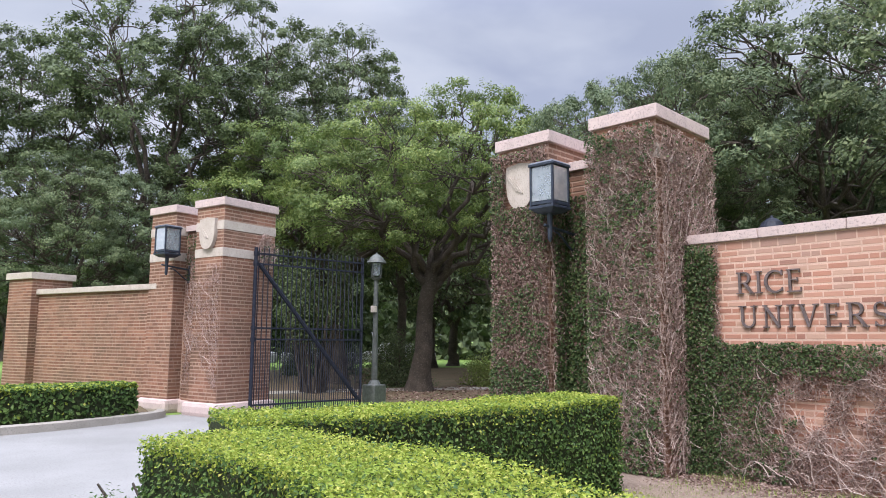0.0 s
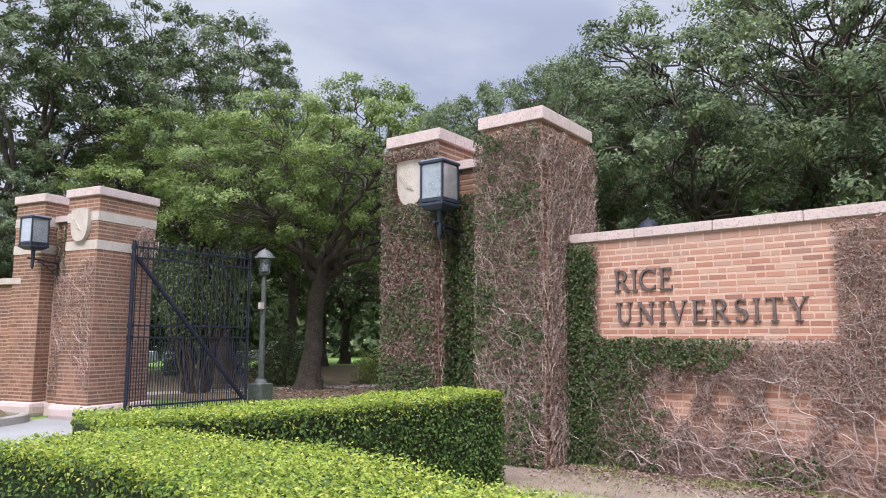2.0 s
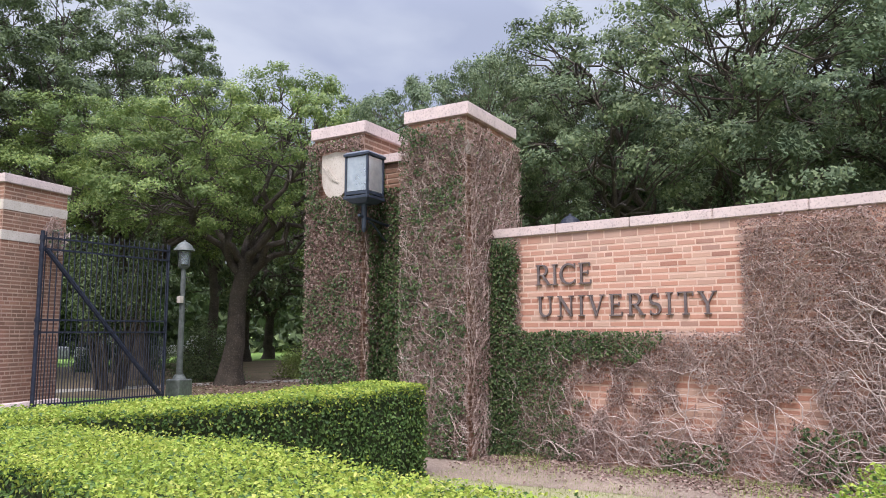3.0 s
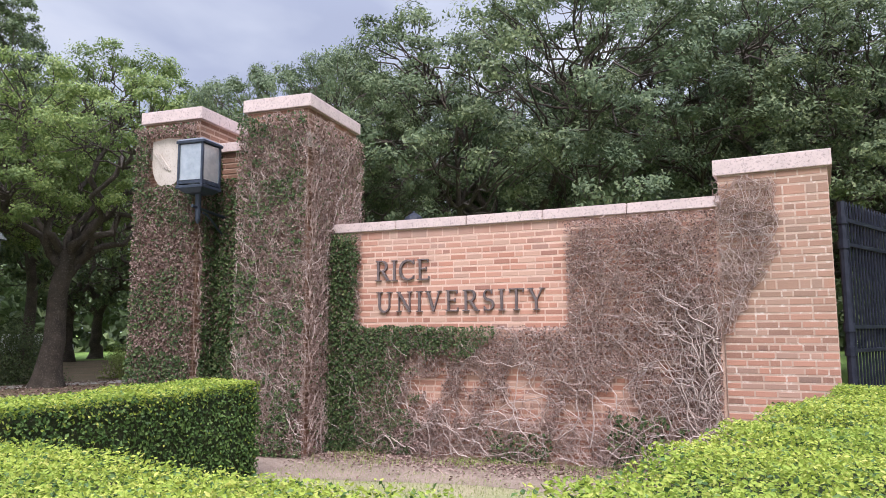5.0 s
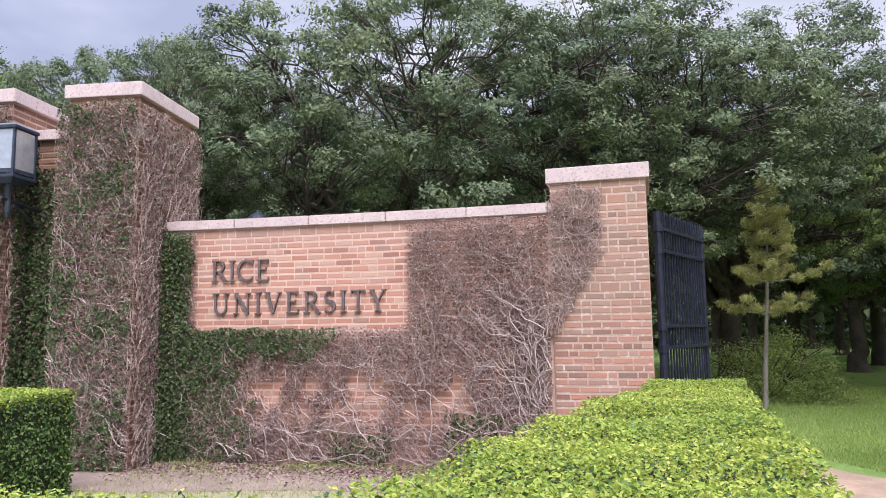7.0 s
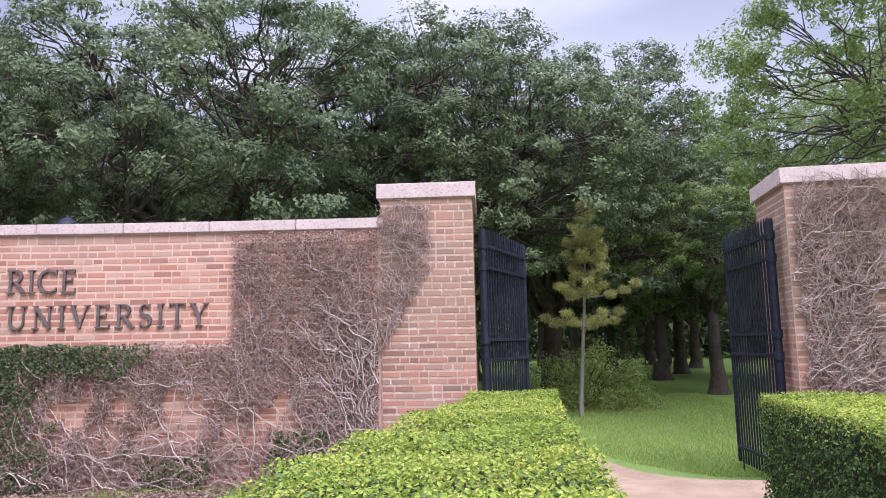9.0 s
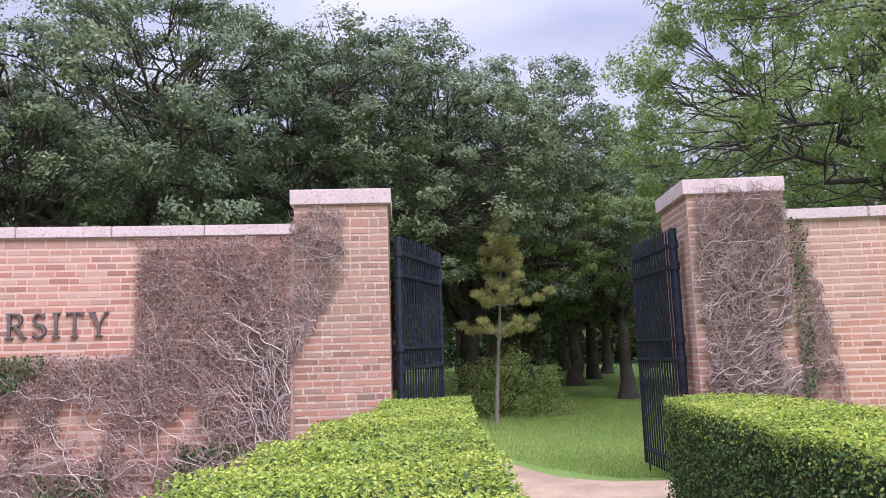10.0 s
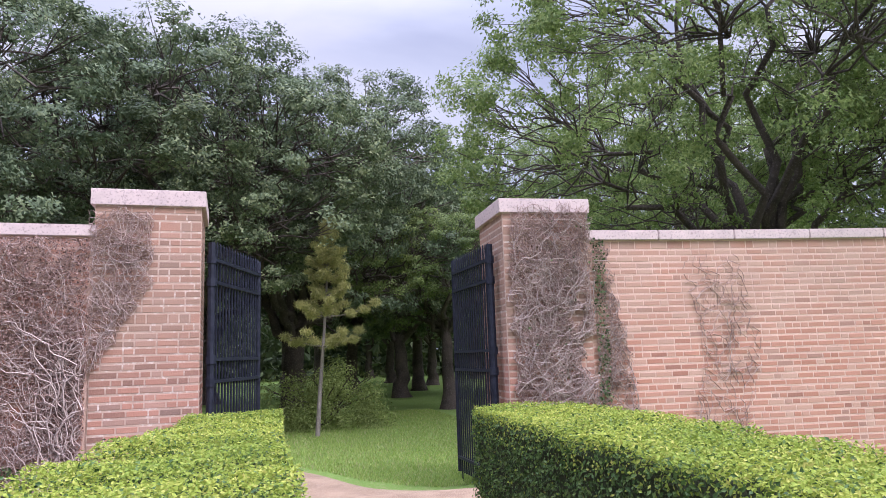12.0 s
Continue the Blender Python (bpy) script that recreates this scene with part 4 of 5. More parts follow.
# ---- lamp posts ----
def lamp_post(x, y, label, hood=None):
    t = thing("lamp_post", label, "lamp post", "lamp posts", at=(x, y, gz(x, y)))
    V3 = lambda z: (x, y, z)
    part("foot", box(pose(x, y, -0.1, 0, 0, 20), 0.42, 0.42, 0.62, 0.03), M_post, t, "square metal-clad footing")
    bm = bar(bmesh.new(), V3(0.5), V3(0.62), 0.17, 12, 0.11)
    bar(bm, V3(0.62), V3(3.12), 0.075, 12, 0.055)
    bar(bm, V3(3.1), V3(3.16), 0.09, 12, 0.13)
    part("pole", bm, M_post, t, smooth=False)
    part("glass", bar(bmesh.new(), V3(3.2), V3(3.5), 0.1, 14, 0.12), M_pane, t, "milky glass cylinder")
    for k in range(4):
        c, s = math.cos(k * math.pi / 2 + 0.5) * 0.17, math.sin(k * math.pi / 2 + 0.5) * 0.17
        part("strut", bar(bmesh.new(), (x + c * 0.8, y + s * 0.8, 3.14), (x + c, y + s, 3.53), 0.014, 6), M_post, t)
    bm = bar(bmesh.new(), V3(3.52), V3(3.57), 0.25, 18, 0.23)
    bar(bm, V3(3.57), V3(3.66), 0.21, 18, 0.16)
    bar(bm, V3(3.66), V3(3.73), 0.16, 18, 0.07)
    bar(bm, V3(3.73), V3(3.78), 0.035, 10, 0.02)
    part("hood", bm, hood or M_post, t)
    part("box", box(pose(x - 0.08, y - 0.05, 2.28, 0, 0, 20), 0.12, 0.1, 0.16, 0.01), M_stone, t, "small pale grey box")
    return t


lamp_post(7.75, 14.82, "grey-green lamp post with a hooded lantern beside the gate")
# black hood colour stands in for its dark silhouette against the sky
lamp_post(10.9, 6.1, "hooded lamp post behind the sign wall", M_iron)

# ---- young pine and shrub ----
def pine(x, y):
    rng = R(41)
    g = gz(x, y)
    t = thing("young_pine", "slender young pine with tufted yellow-green whorls on the lawn", "tree", at=(x, y, g))
    n = 12
    zz = np.linspace(0, 4.75, n)
    P = np.stack([x + 0.03 * np.sin(zz * 1.3), y + 0.02 * np.cos(zz) - 0.055 * zz, zz + g], 1)
    wood = [tube(P, np.linspace(0.055, 0.012, n), 7)]
    Cs, Ns = [], []
    for z, reach, k in ((1.95, 1.1, 5), (2.62, 1.15, 6), (3.1, 0.55, 5), (3.45, 0.5, 5), (3.8, 0.42, 5), (4.1, 0.32, 5), (4.42, 0.2, 4), (4.72, 0.1, 4)):
        for j in range(k):
            a = 2 * math.pi * (j + rng.uniform(-0.35, 0.35)) / k
            L = reach * rng.uniform(0.45, 1.12)
            b = np.array([np.interp(z, zz, P[:, 0]), np.interp(z, zz, P[:, 1]), z + g])
            e = b + np.array([math.cos(a) * L, math.sin(a) * L, 0.05 + 0.22 * L + rng.uniform(-0.08, 0.12)])
            B = arch(b, e, -0.12, 5, rng, 0.03)
            wood.append(tube(B, np.linspace(0.016, 0.006, 5), 5))
            m = int(260 + 420 * L)
            tuft = rng.randint(2, 5, m)
            C = B[tuft] + unit(rng.normal(size=(m, 3))) * rng.uniform(0.02, 0.16, (m, 1)) * np.array([1, 1, 0.7])
            Cs.append(C)
    V, F = merge(wood)
    mesh_ob("trunk", quad_mesh("trunk", V, F, smooth=True), M_bark_grey, t)
    C = np.concatenate(Cs)
    N = unit(rng.normal(size=C.shape))
    V, F = leaf_quads(C, N, 0.16, 0.014, rng, -0.5)
    mesh_ob("needles", quad_mesh("needles", V, F), M_pine, t)


pine(16.2, -2.66)


def shrub(x, y, rx, ry, h, seed, label, mat, n=9000, leaf=0.09, puff=(0.15, 0.45)):
    rng = R(seed)
    t = thing("shrub", label, "shrub", at=(x, y, gz(x, y)))
    wood = []
    for k in range(14):
        a = rng.uniform(0, 2 * math.pi)
        e = np.array([x + math.cos(a) * rx * 0.7, y + math.sin(a) * ry * 0.7, h * rng.uniform(0.4, 0.85)])
        wood.append(tube(arch(np.array([x, y, gz(x, y)]), e, 0.2, 6, rng, 0.04), np.linspace(0.03, 0.008, 6), 5))
    mesh_ob("stem", quad_mesh("stem", *merge(wood), smooth=True), M_bark, t)
    m = 60
    cc = unit(rng.normal(size=(m, 3))) * rng.uniform(0.5, 0.95, (m, 1))
    cc[:, 2] = np.abs(cc[:, 2])
    C0 = np.array([x, y, gz(x, y)]) + cc * np.array([rx, ry, h])
    C = np.repeat(C0, n // m, 0)
    D = unit(rng.normal(size=C.shape))
    C = C + D * rng.uniform(*puff, (len(C), 1))
    C[:, 2] = np.maximum(C[:, 2], gz(x, y) + 0.03)
    V, F = leaf_quads(C, unit(D + rng.normal(size=C.shape) * 0.5 + np.array([0, 0, 0.5])), leaf, leaf * 0.45, rng)
    mesh_ob("foliage", quad_mesh("foliage", V, F), mat, t)


shrub(18.6, -2.9, 1.65, 2.05, 1.5, 51, "rounded light-green shrub on the lawn behind the pine", M_shrub, 15000, 0.075)
shrub(15.5, 19.5, 1.6, 2.0, 1.5, 52, "loose green shrub in the park", M_shrub)
shrub(20.5, 22.0, 1.8, 2.2, 1.3, 53, "loose green shrub in the park", M_shrub)
shrub(12.0, 21.5, 1.4, 1.4, 2.2, 54, "dark shrub seen through the gate", M_oak_dark)

shrub(0.3, 3.62, 0.26, 0.3, 0.86, 55, "thin leggy hedge plant at the end of the front hedge", M_hedge_old, 2400, 0.026, (0.02, 0.12))
shrub(24.0, 27.0, 2.2, 2.2, 1.8, 56, "dark shrub deep in the park", M_oak_dark)
shrub(13.0, 30.0, 2.4, 2.0, 2.0, 57, "dark shrub deep in the park", M_oak_dark)


def stem_clump(x, y, label):
    """A clump of slender upright stems that spread into a loose leafy top."""
    rng = R(58)
    t = thing("shrub", label, "shrub", at=(x, y, 0))
    wood, tips = [], []
    for k in range(26):
        a, b = rng.uniform(0, 2 * math.pi), rng.uniform(0.1, 0.5)
        foot = np.array([x + math.cos(a) * b, y + math.sin(a) * b, -0.05])
        e = np.array([x + math.cos(a) * (b + rng.uniform(0.2, 1.3)), y + math.sin(a) * (b + rng.uniform(0.2, 1.3)), rng.uniform(2.6, 4.4)])
        S = arch(foot, e, 0.3, 8, rng, 0.04)
        wood.append(tube(S, np.linspace(0.045, 0.012, 8), 5))
        tips += [S[4], S[5], S[6], S[7]]
    mesh_ob("stem", quad_mesh("stem", *merge(wood), smooth=True), M_bark, t)
    C = np.repeat(np.array(tips), 90, 0)
    D = unit(rng.normal(size=C.shape))
    C = C + D * rng.uniform(0.05, 0.5, (len(C), 1))
    V, F = leaf_quads(C, unit(D + rng.normal(size=C.shape) * 0.5 + np.array([0, 0, 0.4])), 0.1, 0.05, rng)
    mesh_ob("foliage", quad_mesh("foliage", V, F), M_oak_dark, t)


stem_clump(8.1, 19.6, "clump of slender dark stems behind the main gate")


def car(x, y, turn, paint, label):
    t = thing("car", label, "car", "parked cars", at=(x, y, 0))
    m = pose(x, y, 0, 0, 0, turn)
    T = Matrix.Translation
    part("body", box(m @ T((0, 0, 0.28)), 4.4, 1.78, 0.62, 0.14), paint, t)
    bm = bmesh.new()
    bmesh.ops.create_cone(bm, cap_ends=True, segments=4, radius1=1.0, radius2=0.74, depth=0.56, matrix=m @ T((-0.1, 0, 1.16)) @ Matrix.Diagonal((1.75, 1.16, 1, 1)) @ Matrix.Rotation(radians(45), 4, "Z"))
    part("cabin", bm, paint, t)
    for sy in (-1, 1):
        part("side_window", box(m @ T((-0.1, sy * 0.76, 0.97)) @ Matrix.Rotation(radians(sy * 20), 4, "X"), 1.9, 0.02, 0.36), M_iron, t, "dark glass")
        for sx in (-1.35, 1.35):
            c = m @ Vector((sx, sy * 0.78, 0.33))
            d = (m.to_3x3() @ Vector((0, 1, 0))) * 0.11
            wh = part("wheel", bar(bmesh.new(), c - d, c + d, 0.33, 16), M_iron, t, "black wheel")
            part("rim", bar(bmesh.new(), c - d * 1.05, c + d * 1.05, 0.2, 12), M_stone, wh, "grey rim")


M_white = metal_mat("white_car_paint", (0.5, 0.5, 0.5), 0.3)
M_silver = metal_mat("silver_car_paint", (0.32, 0.33, 0.34), 0.3)
car(*polar(67.5, 40), -20, M_white, "white parked car far behind the gate")
car(*polar(74.0, 42), -15, M_silver, "silver parked car far behind the gate")
car(*polar(61.5, 44), -25, M_white, "white parked car far behind the gate")

# ---- ivy ----
def vines(rng, n, k, s0, s1, z0, z1, up, curl, step_len):
    """Wandering lines over a surface in its own two coordinates."""
    s = rng.uniform(s0, s1, n)
    z = rng.uniform(z0, z1, n)
    th = math.pi / 2 + rng.normal(size=n) * up
    S, Z = [s], [z]
    for i in range(k - 1):
        th = th + rng.normal(size=n) * curl
        l = step_len * rng.uniform(0.6, 1.4, n)
        s, z = s + np.cos(th) * l, z + np.sin(th) * l
        S.append(s)
        Z.append(z)
    return np.stack(S, 1), np.stack(Z, 1)


def vine_quads(to_world, S, Z, depth, rad, inside):
    """Three-sided stems along the lines; to_world(s, z, d) gives points d in front of the surface."""
    n, k = S.shape
    P = to_world(S, Z, depth)
    Nn = unit(to_world(S, Z, depth + 0.01) - P)
    T = unit(np.gradient(P, axis=1))
    B = np.cross(T, Nn)
    r = (rad[:, None] * np.linspace(1.0, 0.55, k)[None, :])[..., None]
    V = np.stack([P + Nn * r, P + B * r * 0.87 - Nn * r * 0.5, P - B * r * 0.87 - Nn * r * 0.5], 2)
    ok = inside(S, Z)
    ok = ok[:, :-1] & ok[:, 1:]
    base = (np.arange(n)[:, None] * k + np.arange(k - 1)[None, :])[ok] * 3
    F = np.concatenate([np.stack([base + a, base + b, base + 3 + b, base + 3 + a], 1) for a, b in ((0, 1), (2, 0))])
    used, inv = np.unique(F.ravel(), return_inverse=True)
    return V.reshape(-1, 3)[used], inv.reshape(-1, 4)


def to_arc(s, z, d):
    a = np.arcsin((s - CY) / RF)
    r = RF + 0.03 - d
    return np.stack([CX + r * np.cos(a), CY + r * np.sin(a), z + 0 * r], -1)


def to_face(m, side=False):
    u, v, o = (np.array(m.col[i][:3]) for i in (0, 1, 3))

    def f(s, z, d):
        s, z, d = np.broadcast_arrays(s, z, d)
        base = (o + s[..., None] * v - d[..., None] * u) if side else (o + s[..., None] * u - d[..., None] * v)
        return base + np.stack([0 * z, 0 * z, z], -1)
    return f


def ivy(label, to_world, box_sz, seed, mask, fine, stems, leaves, green, leaf=0.04, fat=0.005, up=0.7, thick=0.05, dead=0.7):
    """A coat of ivy: thin tangled twigs, thicker pale stems, dry and green leaves. green(s, z): share of live leaves."""
    rng = R(seed)
    s0, s1, z0, z1 = box_sz
    t = thing("ivy", label, "ivy", kind="stuff")
    out = []
    if fine:
        fine = int(fine * 0.72)
        S, Z = vines(rng, fine, 7, s0, s1, z0 - 0.2, z1, 1.2, 0.6, 0.062)
        d = 0.012 + thick * rng.uniform(0.1, 1, (fine, 1)) + np.cumsum(rng.normal(size=(fine, 7)) * 0.007, 1)
        out.append((vine_quads(to_world, S, Z, np.maximum(d, 0.004), rng.uniform(0.002, 0.0058, fine), mask), M_twig, "twigs"))
    if stems:
        S, Z = vines(rng, stems, 22, s0, s1, z0 - 0.3, z0 + 0.8 * (z1 - z0), up, 0.45, 0.065)
        d = 0.015 + thick * rng.uniform(0.3, 1.1, (stems, 1)) + np.cumsum(rng.normal(size=(stems, 22)) * 0.006, 1)
        out.append((vine_quads(to_world, S, Z, np.maximum(d, 0.008), fat * rng.uniform(0.5, 1.5, stems), mask), M_stem_pale, "stems"))
    for (V, F), mat, nm in out:
        mesh_ob(nm, quad_mesh(nm, V, F), mat, t)
    if leaves:
        s, z = rng.uniform(s0, s1, leaves), rng.uniform(z0, z1, leaves)
        keep = mask(s, z)
        g = green(s, z)
        live = rng.uniform(size=leaves) < g
        keep &= live | (rng.uniform(size=leaves) < dead)
        s, z, live = s[keep], z[keep], live[keep]
        d = 0.02 + thick * rng.uniform(0.2, 1.3, len(s)) + 0.02 * live
        C = to_world(s, z, d)
        N = unit(to_world(s, z, d + 0.01) - C)
        N = unit(N + rng.normal(size=N.shape) * 0.55 + np.array([0, 0, 0.25]))
        L = leaf * rng.uniform(0.6, 1.3, len(s)) * np.where(live, 1.15, 0.9)
        V, F = leaf_quads(C, N, L, L * 0.75, rng, 0.3)
        mesh_ob("leaves", quad_mesh("leaves", V, F, np.where(live, 0, 1)), [M_ivy, M_ivy_dry], t)
    return t


def wob(s, z, k=1.0, f=2.0):
    """Uneven edge."""
    return k * (np.sin(s * 7.3 * f + z * 3.1) + np.sin(z * 9.7 * f - s * 4.3) + np.sin((s + z) * 17.0)) / 3


def patch(s, z, seed, f=1.6):
    """Uneven patches from 0 to 1 over a wall."""
    def grid(a, b, k):
        return np.modf(np.abs(np.sin(a * 127.1 + b * 311.7 + k * 74.7) * 43758.5453))[0]

    def soft(x, y, k):
        i, j = np.floor(x), np.floor(y)
        u, v = x - i, y - j
        u, v = u * u * (3 - 2 * u), v * v * (3 - 2 * v)
        lo = grid(i, j, k) * (1 - u) + grid(i + 1, j, k) * u
        hi = grid(i, j + 1, k) * (1 - u) + grid(i + 1, j + 1, k) * u
        return lo * (1 - v) + hi * v
    q = 0.5 * soft(s * f * 0.9, z * f * 0.7, seed) + 0.3 * soft(s * f * 2.3 + z * 0.7, z * f * 1.9, seed + 3) + 0.2 * soft(s * f * 5.1, z * f * 5.3 - s, seed + 7)
    return np.clip(0.5 + 1.7 * (q - 0.5), 0, 1)


# sign wall: everywhere but the cleared panel
def m_wall(s, z):
    e = wob(s, z, 0.02)
    panel = (s > 1.78 + e) & (s < 4.47 + e) & (z > 1.59 + e)
    return ~panel & (z < TOP - 0.14) & (z > 0.02) & (s > 0.13) & (s < 5.05)


def m_wall_dense(s, z):
    line = 1.02 + 0.14 * np.sin(s * 2.6 + 0.6) + wob(s, z, 0.12)
    bare = (z < line) & (s < 3.7 + 0.3 * wob(s, z)) & (s > 0.6)
    thin = (np.abs(s - 2.95 - 0.1 * wob(s, z)) < 0.2) & (z < 1.55)
    p = patch(s, z, 2.0, 3.4)
    return m_wall(s, z) & (~bare | (p > 0.56)) & (~thin | (p > 0.62))


def g_wall(s, z):
    s = 2.0 + (s - 1.78) * 0.866
    g = 0.9 * (s > 4.38 + wob(s, z, 0.05)) + 0.85 * ((z < 1.68) & (z > 1.3 + wob(s, z, 0.12)) & (s > 2.75 + wob(s, z, 0.1))) + 0.6 * ((s > 3.75 + wob(s, z, 0.2)) & (z < 1.4)) + 0.7 * ((z < 0.5) & (patch(s, z, 1.0, 2.2) > 0.75))
    return np.clip(g, 0, 0.95)


ivy("dry brown ivy tangle with green leaves along the sign wall", to_arc, (0.13, 5.05, 0.0, 2.85), 61, m_wall_dense, 6800, 480, 60000, g_wall, 0.027, 0.0034, 0.7, 0.085, 0.5)
ivy("bare pale ivy stems fanning over the lower brickwork", to_arc, (0.15, 4.4, 0.0, 0.5), 62, m_wall, 1800, 95, 0, g_wall, fat=0.006, up=0.6, thick=0.1)
ivy("thick bundle of grey ivy stems climbing beside the pier", to_arc, (0.14, 0.42, 0.0, 1.9), 63, m_wall, 500, 150, 0, g_wall, fat=0.0066, up=0.18, thick=0.12)
ivy("dense green ivy in the corner between pylon and sign wall", to_arc, (4.4, 5.05, 0.0, 2.75), 75, lambda s, z: m_wall(s, z) & (s > 4.52 + wob(s, z, 0.07)), 300, 20, 8000, lambda s, z: 0.72 + 0 * s, 0.034, 0.004, 0.5, 0.11, 0.6)
ivy("green ivy hanging under the cleared sign panel", to_arc, (2.9, 4.5, 0.7, 1.62), 76, lambda s, z: m_wall(s, z) & (z > 1.2 - 0.35 * np.clip((s - 3.6) / 0.8, 0, 1) + wob(s, z, 0.13)) & (s > 3.02 + wob(s, z, 0.08)), 500, 30, 8000, lambda s, z: np.clip(0.3 + 0.25 * (z > 1.35) + 0.25 * (s > 4.1), 0, 0.9), 0.03, 0.004, 0.5, 0.09, 0.6)
ivy("fresh green ivy shoots at the foot of the sign wall", to_arc, (0.5, 3.6, 0.0, 0.75), 77, lambda s, z: m_wall(s, z) & (((np.abs(s - 1.0) < 0.3 + wob(s, z, 0.1)) & (z < 0.62)) | ((np.abs(s - 2.35) < 0.4 + wob(s, z, 0.1)) & (z < 0.36))), 60, 8, 4200, lambda s, z: 0.7 + 0 * s, 0.035, 0.004, 0.5, 0.07, 0.2)

# tall pylon
f_front, f_side = to_face(RP_M), to_face(RP_M, True)
f_rec = to_face(RP_M @ Matrix.Translation((0, 0.4, 0)))


def upto(zmax, lo=0.02, a=-9, b=9):
    return lambda s, z: (z < zmax + wob(s, z, 0.06)) & (z > lo) & (s > a) & (s < b)


ivy("brown ivy coat with pale stems over the pylon front", f_front, (0.0, PW, 0, 4.35), 64, upto(4.36, 0.02, -0.05, PW + 0.04), 4400, 330, 15000, lambda s, z: np.clip(0.14 + 0.6 * (patch(s, z, 3.0, 3.4) > 0.66), 0, 0.9), 0.034, 0.0042, 0.7, 0.09, 0.75)
ivy("brown leafless ivy over the pylon side", f_side, (0.0, PD, 0, 4.3), 65, upto(4.32, 0.02, -0.05, PD), 4400, 260, 15000, lambda s, z: np.clip(0.05 + 0.85 * ((z < 1.0) & (s > 0.35)) + 0.8 * ((s > 0.55) & (z < 2.8)), 0, 0.92), 0.034, 0.003, 0.7, 0.06, 0.65)
ivy("brown and green ivy leaves over the pylon", f_front, (PW + PG, 2 * PW + PG, 0, 4.35), 66, lambda s, z: upto(4.38, 0.02, PW + PG - 0.04, 2 * PW + PG + 0.04)(s, z) & ~((np.abs(s - PW * 1.5 - PG) < 0.26) & (z > 3.52) & (z < 4.2)), 1500, 40, 30000, lambda s, z: np.clip(0.07 + 0.42 * (z < 1.25 + wob(s, z, 0.2)) + 0.22 * (patch(s, z, 5.0) > 0.66), 0, 0.9), 0.036, 0.004, 0.6, 0.09, 0.9)
ivy("green ivy filling the recess of the pylon", f_rec, (PW, PW + PG, 0, 3.7), 67, upto(3.62, 0.02, PW - 0.02, PW + PG + 0.02), 900, 40, 15000, lambda s, z: np.clip(0.58 - 0.2 * (z > 2.6), 0, 0.9), 0.042, 0.004, 0.5, 0.08, 0.6)

ivy("brown and green ivy on the inner side of the pylon", to_face(RP_M @ Matrix.Translation((PW + PG, 0, 0)), True), (0.0, 0.4, 0, 4.2), 74, upto(4.1, 0.02, -0.05, 0.46), 1300, 20, 8000, lambda s, z: np.clip(0.4 + 0.3 * (z < 1.3), 0, 0.9), 0.042, 0.004, 0.5, 0.06, 0.8)

# piers of the small gate
P1F, P2F = to_face(PIER1[1]), to_face(PIER2[1])


def m_p1(s, z):
    x = 0.56 - s                    # from the edge next to the sign wall
    return (x > -0.02) & (x < 0.1 + 0.5 * np.clip((z - 1.45) / 0.9, 0, 1) + wob(s, z, 0.05)) & (z < 3.14 + wob(s, z, 0.06)) & (z > 1.45 + 0.4 * x)


ivy("thin bare ivy stems on the pier beside the sign wall", P1F, (-0.15, 0.56, 1.2, 3.15), 68, m_p1, 700, 120, 150, lambda s, z: 0 * s, 0.028, 0.0032, 0.5, 0.03, 0.5)


def m_p2(s, z):
    return (s > -0.57) & (s < 0.47 + wob(s, z, 0.06)) & (z < 3.28 + wob(s, z, 0.05)) & (z > 0.6) & ~((patch(s, z, 4.0, 2.0) < 0.16) & (z < 2.3))


ivy("bare red-brown ivy over the gate pier", P2F, (-0.54, 0.48, 0.5, 3.1), 69, m_p2, 2300, 270, 1000, lambda s, z: np.clip(0.02 + 0.6 * (s < -0.5) + 0.4 * ((z > 2.95) & (s < 0.0)), 0, 0.9), 0.03, 0.0046, 0.85, 0.06, 0.55)


def m_w2(s, z):
    x = -5.4 - s
    return (x > 0.0) & (x < 0.16 + 0.42 * np.clip((3.0 - z) / 2.4, 0, 1) + wob(s, z, 0.06)) & (z < 2.9) & (z > 0.05)


ivy("thinning ivy stems on the plain wall beside the pier", to_arc, (-6.06, -5.4, 0, 2.85), 70, m_w2, 1000, 90, 2600, lambda s, z: np.clip(0.95 * (s > -5.55), 0, 0.95), 0.03, 0.004, 0.35, 0.04, 0.2)
ivy("sparse bare vines on the plain brick wall", to_arc, (-7.55, -6.5, 0, 2.5), 71, lambda s, z: (z < 2.7) & (z > 0.05) & (np.abs(s + 7.05 - 0.1 * np.sin(z * 3)) < 0.4), 300, 44, 0, lambda s, z: 0 * s, 0.03, 0.0028, 0.3, 0.02)
ivy("withered ivy twigs in the recess of the far pylon", to_face(LP_M @ Matrix.Translation((0, 0.4, 0))), (PW, PW + PG, 0.3, 4.0), 72, upto(3.95, 0.3, PW, PW + PG), 1400, 60, 1500, lambda s, z: np.clip(0.7 * (z > 2.9), 0, 0.8), 0.045, 0.005, 0.4, 0.05, 0.4)
ivy("withered ivy twigs on the far pylon front", to_face(LP_M), (-0.02, PW, 0.4, 3.2), 73, lambda s, z: (z > 0.35) & (z < 3.2) & (s > -0.02) & (patch(s, z, 2.0, 1.4) > 0.45), 700, 20, 200, lambda s, z: 0 * s, 0.045, 0.004, 0.4, 0.03, 0.4)

